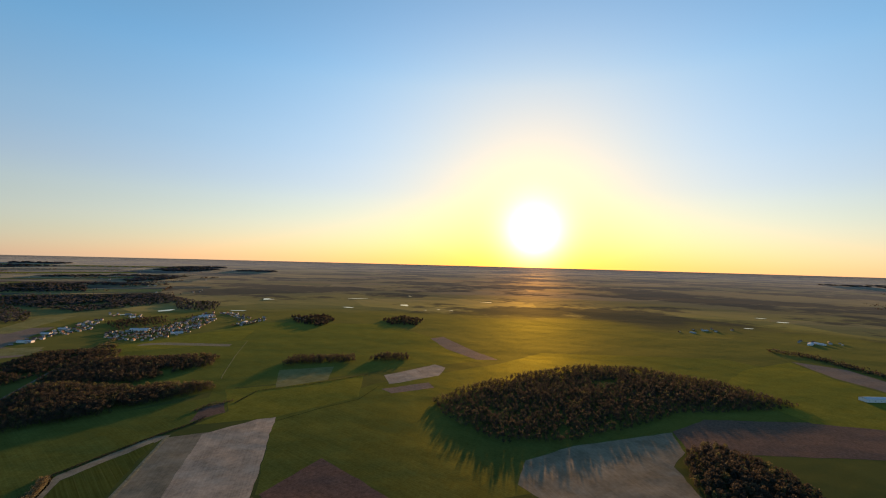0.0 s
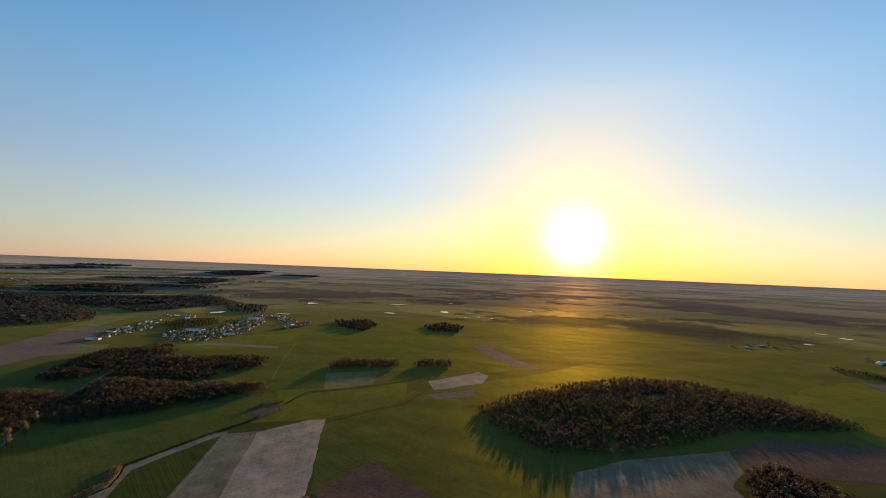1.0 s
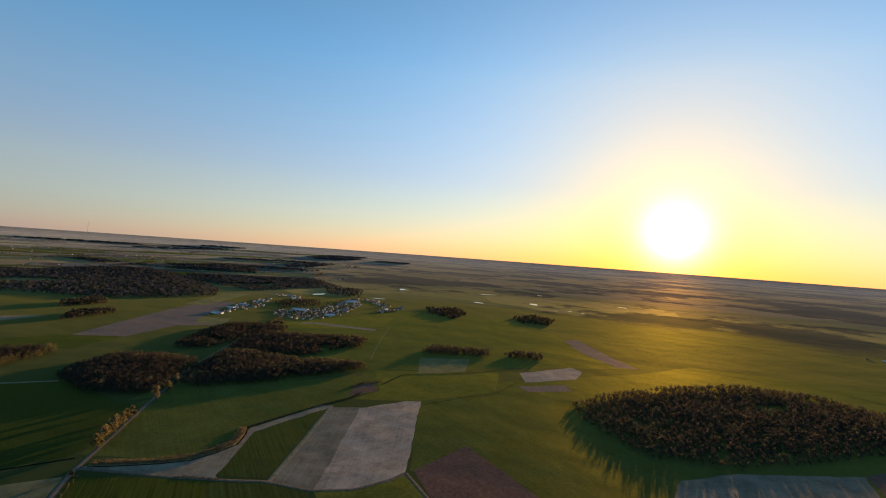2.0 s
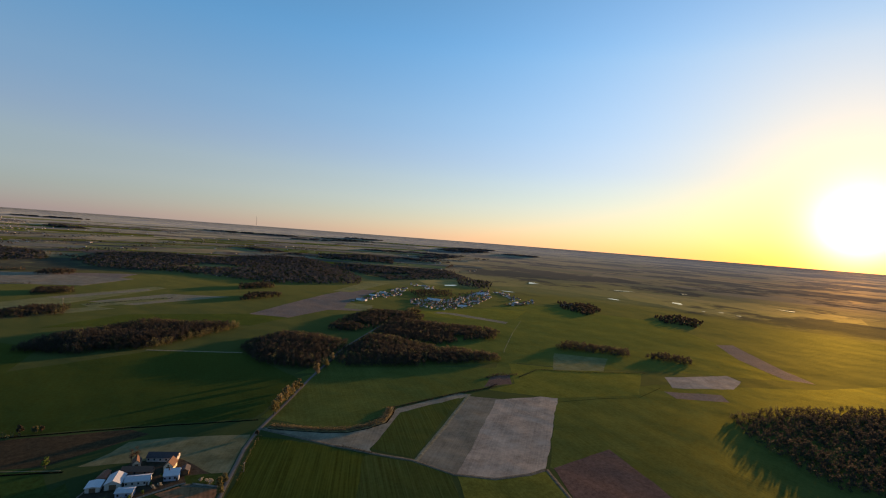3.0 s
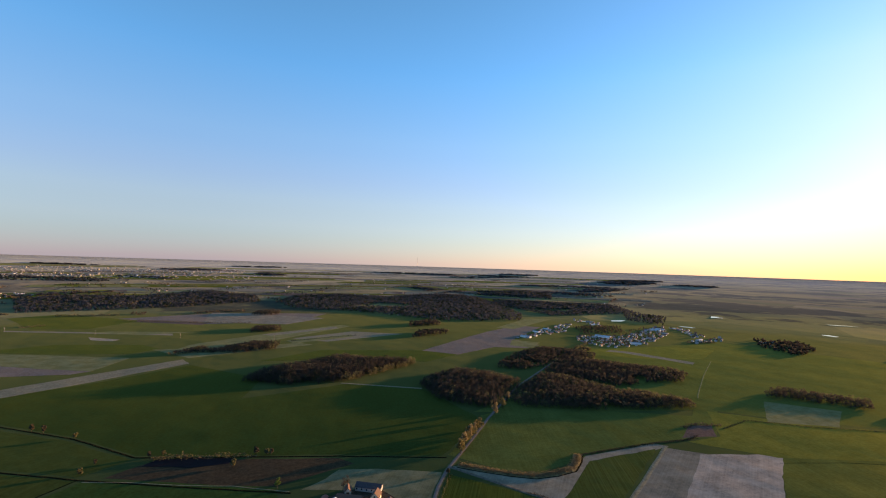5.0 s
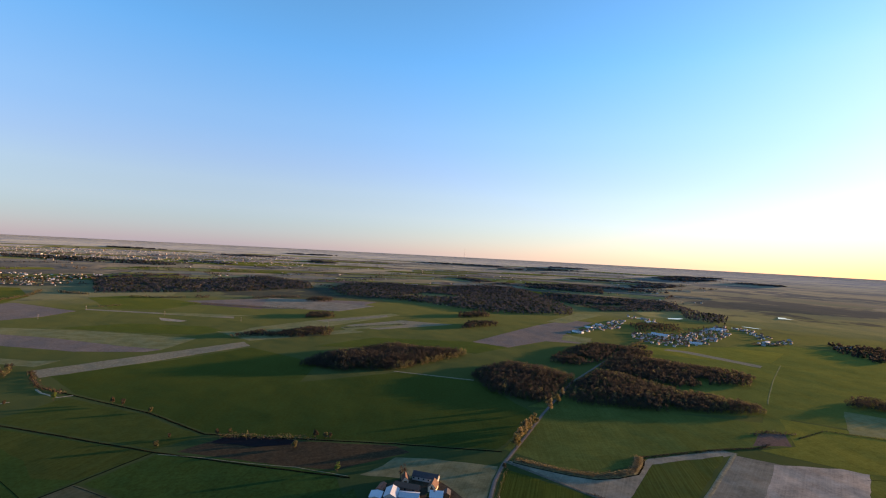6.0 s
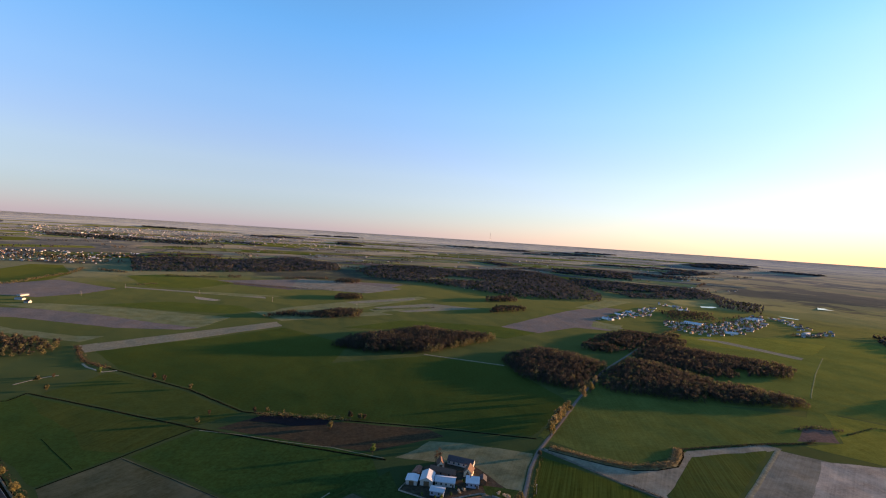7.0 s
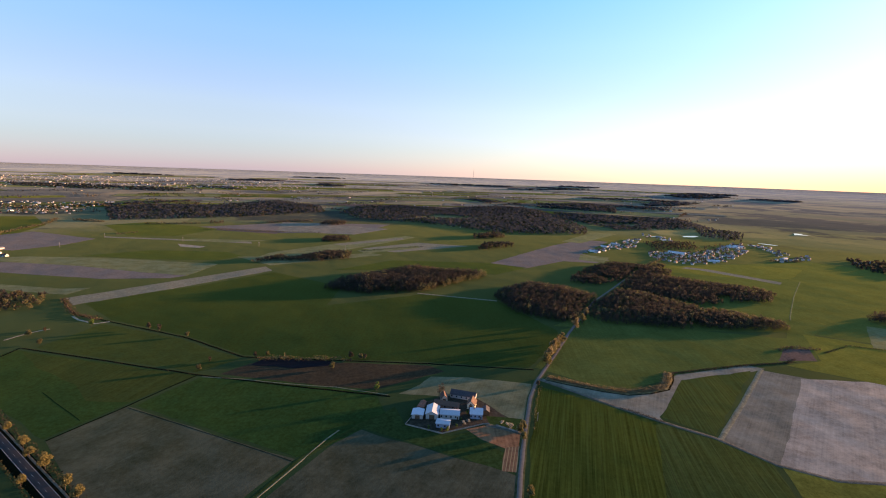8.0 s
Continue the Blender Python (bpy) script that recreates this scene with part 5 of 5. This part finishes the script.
plant([yard[0]], [(101, 350), (76, 288), (99, 341)], 9, "", 0.9, 1.2)
plant([yard[1]], [(93, 364), (96, 361), (98, 358), (66, 371), (70, 372)], 10, "bushes in the garden", 0.7, 1.1)
plant([yard[2]], [(48, 366), (52, 365), (40, 371), (66, 376), (74, 384), (70, 396), (60, 369)], 11, "bushes in the farmyard", 0.7, 1.1)

# ---- farm ----
FARM_TURN = -22.0
set_at(building("shed", 8, 9, 3.2, 0.7, M_GREYW, M_TIN, "small farm shed with a pale metal roof", "shed", 0, True, False, True), 37, 390, FARM_TURN)
set_at(building("barn", 9, 13, 3.8, 2.2, M_GREYW, M_TIN, "white gabled farm hall with a pale metal roof", "barn", 0, True, False, True), 48, 389, FARM_TURN)
set_at(building("barn", 8.5, 14, 3.4, 1.4, M_GREYW, M_TIN, "long white farm hall with a pale metal roof", "barn", 4, True, False), 60, 384, FARM_TURN + 90)
set_at(building("shed", 6.5, 9.5, 3.4, 0.8, M_BLUE, M_TIN, "blue-walled shed with a pale metal roof", "shed", 2, True, False), 51, 372, FARM_TURN + 86)
set_at(building("farmhouse", 8, 9, 4.0, 2.8, M_BLUE, M_TIN, "farmhouse with blue-grey walls and pale metal roof", "house", 3), 79, 379, FARM_TURN + 90)
set_at(building("barn", 6.5, 19, 2.8, 2.0, M_BRICK, M_TILE, "long brick barn with a brown tiled roof", "barn", 3, True, False), 62, 398, FARM_TURN + 80)
set_at(building("shed", 5, 8, 3.6, 2.6, M_CREAM, M_TILE, "narrow tan shed with a tiled roof", "shed", 0, True, False, True), 63, 409, FARM_TURN + 10)
set_at(building("barn", 7.5, 20, 3.2, 2.4, M_GREYW, M_DARKROOF, "long barn with a dark felt roof", "barn", 5, True, False), 80, 410, FARM_TURN + 78)
set_at(building("barn", 6, 9, 3.6, 3.0, M_CREAM, M_TILE, "cream gabled barn with a brown roof", "barn", 1, True, False, True), 81, 394, FARM_TURN - 8)
set_at(building("shed", 4.5, 7, 3.0, 1.4, M_WOODDOOR, M_DARKROOF, "dark wooden shed beside the farmhouse", "shed", 0, True, False, True), 88, 382, FARM_TURN)
set_at(building("shed", 4.0, 10, 2.6, 0.9, M_BRICK, M_REDROOF, "narrow brick shed at the yard fence", "shed", 0, True, False), 43, 402, FARM_TURN - 10)


def wall_run(points, label, gap=2.6, h=1.1):
    """A concrete slab fence: posts and panels along a line."""
    top = tagged(new("fence"), label, "fence")
    bm = bmesh.new()
    box(bm, -0.04, -gap / 2, 0.05, 0.04, gap / 2, h)
    first = part("panel", bm, M_CONC, top)
    bm = bmesh.new()
    box(bm, -0.09, -0.09, 0, 0.09, 0.09, h + 0.12)
    post = part("post", bm, M_CONC, top)
    used = False
    for (x1, y1), (x2, y2) in zip(points, points[1:]):
        L = math.hypot(x2 - x1, y2 - y1)
        turn = math.degrees(math.atan2(y2 - y1, x2 - x1)) - 90
        n = max(1, round(L / gap))
        for i in range(n):
            f = (i + 0.5) / n
            mp = pose(x1 + (x2 - x1) * f, y1 + (y2 - y1) * f, 0, 0, 0, turn)
            mq = pose(x1 + (x2 - x1) * i / n, y1 + (y2 - y1) * i / n, 0, 0, 0, turn)
            if used:
                for src, m in ((first, mp), (post, mq)):
                    c = src.copy()
                    scene.collection.objects.link(c)
                    c.matrix_basis = m
            else:
                first.matrix_basis, post.matrix_basis, used = mp, mq, True
    return top


wall_run([(48, 410), (25, 380), (47, 362), (80, 367), (84, 366)], "pale concrete slab fence round the farmyard")
wall_run([(88, 363), (100, 351)], "pale concrete slab fence by the farm gate", 2.6, 1.2)
ribbon("driveway", [(82, 366), (90, 360), (103, 348)], 3.2, M_TRACK, "pale gravel farm drive", "track", 0.17, amount=0.1)

# ---- villages ----
kinds = [
    building("house", 9, 11, 4.2, 3.6, M_CREAM, M_REDROOF, "cream village house with a red tiled roof", "house", 2),
    building("house", 8.5, 10, 5.0, 2.6, M_FARWALL, M_GREYROOF, "pale village house with a grey roof", "house", 2),
    building("house", 9, 12, 3.6, 3.2, M_GREYW, M_TILE, "grey village house with a brown roof", "house", 2),
    building("house", 10, 10, 5.0, 1.6, M_FARWALL, M_GREYROOF, "pale village house with a low grey roof", "house", 2),
    building("house", 8, 14, 3.4, 2.2, M_BRICK, M_GREYROOF, "brick village house with a grey sheet roof", "house", 2),
]
halls = [building("hall", 16, 44, 5.5, 2.0, M_TINW, M_TIN, "long white hall with a pale metal roof", "hall", 4, True, False),
         building("hall", 14, 30, 5.0, 2.2, M_GREYW, M_GREYROOF, "long grey hall with a sheet roof", "hall", 4, True, False)]
placed = {}


def put_house(src, x, y, turn, s=1.0, group=""):
    if src in placed:
        ob = copy_thing(src, Matrix.Identity(4))
    else:
        ob, placed[src] = src, True
    set_at(ob, x, y, turn, s)
    if group:
        ob["group"] = group


def village(area, count, gap, seed, group, base_turn=20.0, hall_share=0.04, s=1.0):
    rng, spots, tries = random.Random(seed), [], 0
    xs, ys = [p[0] for p in area], [p[1] for p in area]
    while len(spots) < count and tries < 6000:
        tries += 1
        x, y = rng.uniform(min(xs), max(xs)), rng.uniform(min(ys), max(ys))
        if inside(area, x, y) and all(math.hypot(x - a, y - b) > gap for a, b in spots):
            spots.append((x, y))
            src = rng.choice(halls) if rng.random() < hall_share else rng.choice(kinds)
            put_house(src, x, y, base_turn + rng.choice((0, 90, 0, 35)) + rng.uniform(-8, 8), s * rng.uniform(0.42, 0.66), group)


village([(617, 1050), (756, 1150), (931, 1273), (967, 1267), (823, 1122), (650, 1043)], 58, 10, 1, "houses of the village")
village([(818, 1060), (854, 1021), (989, 1039), (1202, 1163), (1250, 1155), (1071, 998), (899, 901), (768, 875), (747, 974)], 165, 10.5, 2, "houses of the village", 25)
village([(1099, 947), (1168, 1003), (1221, 1129), (1260, 1100), (1180, 960)], 26, 13, 3, "houses of the village")
village([(1025, 872), (1064, 911), (1218, 944), (1155, 891)], 18, 13, 9, "houses of the village")
village([(1034, 1211), (1015, 1326), (1068, 1392), (1095, 1279)], 16, 16, 10, "houses of the village", 25, 0.12)
village([(1187, 823), (1232, 853), (1279, 842), (1218, 804)], 7, 16, 11, "houses of the village")
woods("garden_trees", [(747, 960), (818, 1070), (960, 1080), (1180, 1160), (1071, 998), (899, 905), (780, 890)], 19.0, 7.0, [M_TWIG, M_BUD_LIT, M_GOLD], [0.6, 0.25, 0.15], "scattered garden trees among village houses", "trees", 40, 1.6, 51)
woods("wood", [(853, 1081), (923, 1213), (1030, 1205), (1091, 1183), (978, 1066)], 11.0, 7.0, [M_TWIG, M_RUST, M_BUD_LIT], [0.7, 0.2, 0.1], "low brown thicket inside the village", "wood", 40, 1.9, 53)
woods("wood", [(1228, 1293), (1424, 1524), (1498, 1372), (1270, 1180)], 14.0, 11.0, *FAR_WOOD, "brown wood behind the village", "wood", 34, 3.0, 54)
village([(-1300, 2000), (-1010, 1990), (-850, 1940), (-800, 2060), (-870, 2250), (-1180, 2350)], 62, 27, 4, "houses of the far village", 10)
village([(-1300, 2440), (-1150, 2560), (-830, 2600), (-800, 2500), (-1100, 2400)], 16, 45, 5, "houses of the far village", 15, 0.3)
woods("garden_trees", [(-1300, 1980), (-1010, 1970), (-800, 1940), (-700, 2060), (-870, 2300), (-1200, 2380)], 30.0, 9.0, [M_TWIG, M_BUD_LIT, M_RUST], [0.6, 0.2, 0.2], "scattered garden trees among far houses", "trees", 30, 2.4, 52)
village([(450, 1600), (560, 1560), (640, 1500), (655, 1520), (470, 1640)], 9, 14, 6, "farmsteads by the forest", 30, 0.0, 0.6)
village([(1480, -480), (1500, -580), (1440, -600), (1400, -500)], 10, 20, 7, "farmsteads on the plain", 30, 0.4)
village([(1600, -300), (1640, -420), (1500, -300), (1480, -200)], 8, 26, 8, "farmsteads on the plain", 30, 0.2)
put_house(halls[0], 842, -378, 20, 0.8)
put_house(halls[0], 612, 2511, 70, 0.7)
put_house(halls[1], -590, 1165, 70, 0.55)
put_house(kinds[2], -560, 1130, 70, 0.8)
put_house(halls[1], -610, 1215, 160, 0.6)
put_house(halls[0], 860, 1010, 30, 0.9, "houses of the village")

# far town: flat-roofed blocks
def block(w, l, h, wall, label):
    top = tagged(new("apartment_building"), label, "building")
    bm = bmesh.new()
    box(bm, -w / 2, -l / 2, 0, w / 2, l / 2, h)
    part("wall", bm, wall, top)
    bm = bmesh.new()
    box(bm, -w / 2 - 0.4, -l / 2 - 0.4, h, w / 2 + 0.4, l / 2 + 0.4, h + 0.8)
    part("roof", bm, M_GREYROOF, top)
    storeys = max(2, int(h / 6))
    for sx in (-1, 1):
        for i in range(storeys):
            z = h * (i + 0.35) / storeys
            bm = bmesh.new()
            box(bm, sx * w / 2 - 0.1, -l * 0.45, z, sx * w / 2 + 0.1, l * 0.45, z + h / storeys * 0.35)
            part("window", bm, M_GLASS, top)
    return top


blocks = [block(16, 60, 16, M_FARWALL, "white distant apartment building with a flat roof"), block(14, 34, 26, M_CREAM, "cream distant apartment building with a flat roof"),
          block(30, 70, 10, M_FARWALL, "long white distant hall with a flat roof"), block(22, 40, 9, M_GREYW, "grey distant building with a flat roof")]
crng = random.Random(31)
for i in range(230):
    f = crng.random()
    deep = crng.random() < 0.65
    az = radians(crng.uniform(-26, -0.5)) if deep else radians(crng.uniform(-23, -6))
    big = crng.gauss(6600, 700) if deep else crng.gauss(4700, 260)
    put_house(blocks[int(crng.random() ** 1.3 * 4)], CX + big * math.sin(az), CY + big * math.cos(az), crng.choice((10, 100, 60)), crng.uniform(0.28, 0.6), "buildings of the distant town")
for i in range(60):
    az, big = radians(crng.uniform(-20, 16)), crng.gauss(5000, 900)
    put_house(blocks[3], CX + big * math.sin(az), CY + big * math.cos(az), crng.choice((10, 100, 60)), crng.uniform(0.3, 0.5), "buildings of the distant town")

def small_houses(name, spots, label, seed):
    """Many tiny far houses as one thing: walls and gabled roofs joined."""
    rng = np.random.default_rng(seed)
    V, Q, I = [], [], []
    for x, y in spots:
        wx, wy, wz, k = land(x, y)
        w, l, h, up_ = rng.uniform(8, 13) / 2, rng.uniform(10, 22) / 2, rng.uniform(4, 8), rng.uniform(1.5, 4)
        a, s = rng.uniform(0, 6.28), k * 0.6
        p = np.array([(-w, -l, 0), (w, -l, 0), (w, l, 0), (-w, l, 0), (-w, -l, h), (w, -l, h), (w, l, h), (-w, l, h), (0, -l, h + up_), (0, l, h + up_)])
        rot = np.array([[math.cos(a), -math.sin(a), 0], [math.sin(a), math.cos(a), 0], [0, 0, 1]]) * s
        b = 10 * len(V)
        V.append(p @ rot.T + (wx, wy, wz - 0.5))
        Q += [(b, b + 1, b + 5, b + 4), (b + 1, b + 2, b + 6, b + 5), (b + 2, b + 3, b + 7, b + 6), (b + 3, b, b + 4, b + 7), (b + 4, b + 8, b + 9, b + 7), (b + 5, b + 6, b + 9, b + 8)]
        m = int(rng.choice(3))
        I += [m, m, m, m, 3 + int(rng.choice(3)), 3 + int(rng.choice(3))]
    ob = new(name, array_mesh(name, np.concatenate(V), Q, [M_FARWALL, M_CREAM, M_GREYW, M_REDROOF, M_GREYROOF, M_TILE], I))
    return tagged(ob, label, "houses", kind="stuff")


hrng = random.Random(77)
town = []
for i in range(900):
    az = radians(hrng.uniform(-27, 1))
    big = hrng.gauss(6300, 900) if hrng.random() < 0.7 else hrng.gauss(4700, 300)
    town.append((CX + big * math.sin(az), CY + big * math.cos(az)))
small_houses("town_houses", town, "tiny pale houses of the distant town", 5)
small_houses("town_houses", [(hrng.uniform(-1350, -780), hrng.uniform(1990, 2560)) for _ in range(110)], "small houses of the far village", 6)
small_houses("town_houses", [(CX + b * math.sin(a), CY + b * math.cos(a)) for a, b in [(radians(hrng.uniform(-8, 50)), hrng.uniform(2600, 7000)) for _ in range(130)]], "scattered far farmhouses on the plain", 7)

# ---- poles, masts ----
def power_pole(label):
    top = tagged(new("power_pole"), label, "pole")
    v, q = stem(13, 0.42, 0.25, sides=8)
    s = new("pole", array_mesh("pole", v, q, [M_CONC]))
    s.parent = top
    bm = bmesh.new()
    box(bm, -1.7, -0.12, 11.6, 1.7, 0.12, 11.9)
    part("crossarm", bm, M_STEEL, top)
    for x in (-1.5, 0, 1.5):
        bm = bmesh.new()
        bmesh.ops.create_cone(bm, cap_ends=True, segments=6, radius1=0.12, radius2=0.07, depth=0.45, matrix=Matrix.Translation((x, 0, 12.1)))
        part("insulator", bm, M_TINW, top)
    return top


pole = power_pole("pale concrete power pole in a meadow")
spots = [(-128, 1216), (-482, 1378), (-515, 1232), (-300, 1300), (60, 1150), (121, 362)]
for i, (x, y) in enumerate(spots):
    ob = pole if i == 0 else copy_thing(pole, Matrix.Identity(4))
    set_at(ob, x, y, 40, 0.55 if y < 500 else 0.8)
    ob["group"] = "power poles"

mast = tagged(new("radio_mast"), "tall thin lattice radio mast on the horizon", "mast")
mx, my, mz, mk = land(CX + 30000 * math.sin(radians(20.2)), CY + 30000 * math.cos(radians(20.2)))
mast.matrix_basis = pose(mx, my, mz - 2)
for k in range(3):
    a = k * 2 * math.pi / 3
    v, q = stem(0, 0.7, 0.5, (2.2 * math.cos(a), 2.2 * math.sin(a), 0), (1.2 * math.cos(a), 1.2 * math.sin(a), 84), 5)
    leg = new("leg", array_mesh("leg", v, q, [M_STEEL]))
    leg.parent = mast
for i in range(14):
    r = 2.1 - i * 0.065
    bm = bmesh.new()
    bmesh.ops.create_cone(bm, cap_ends=True, segments=3, radius1=r, radius2=r, depth=0.6, matrix=Matrix.Translation((0, 0, 3 + i * 6)))
    part("brace", bm, M_STEEL, mast)
v, q = stem(0, 0.35, 0.12, (0, 0, 83), (0, 0, 94), 6)
tip = new("antenna", array_mesh("antenna", v, q, [M_STEEL]))
tip.parent = mast
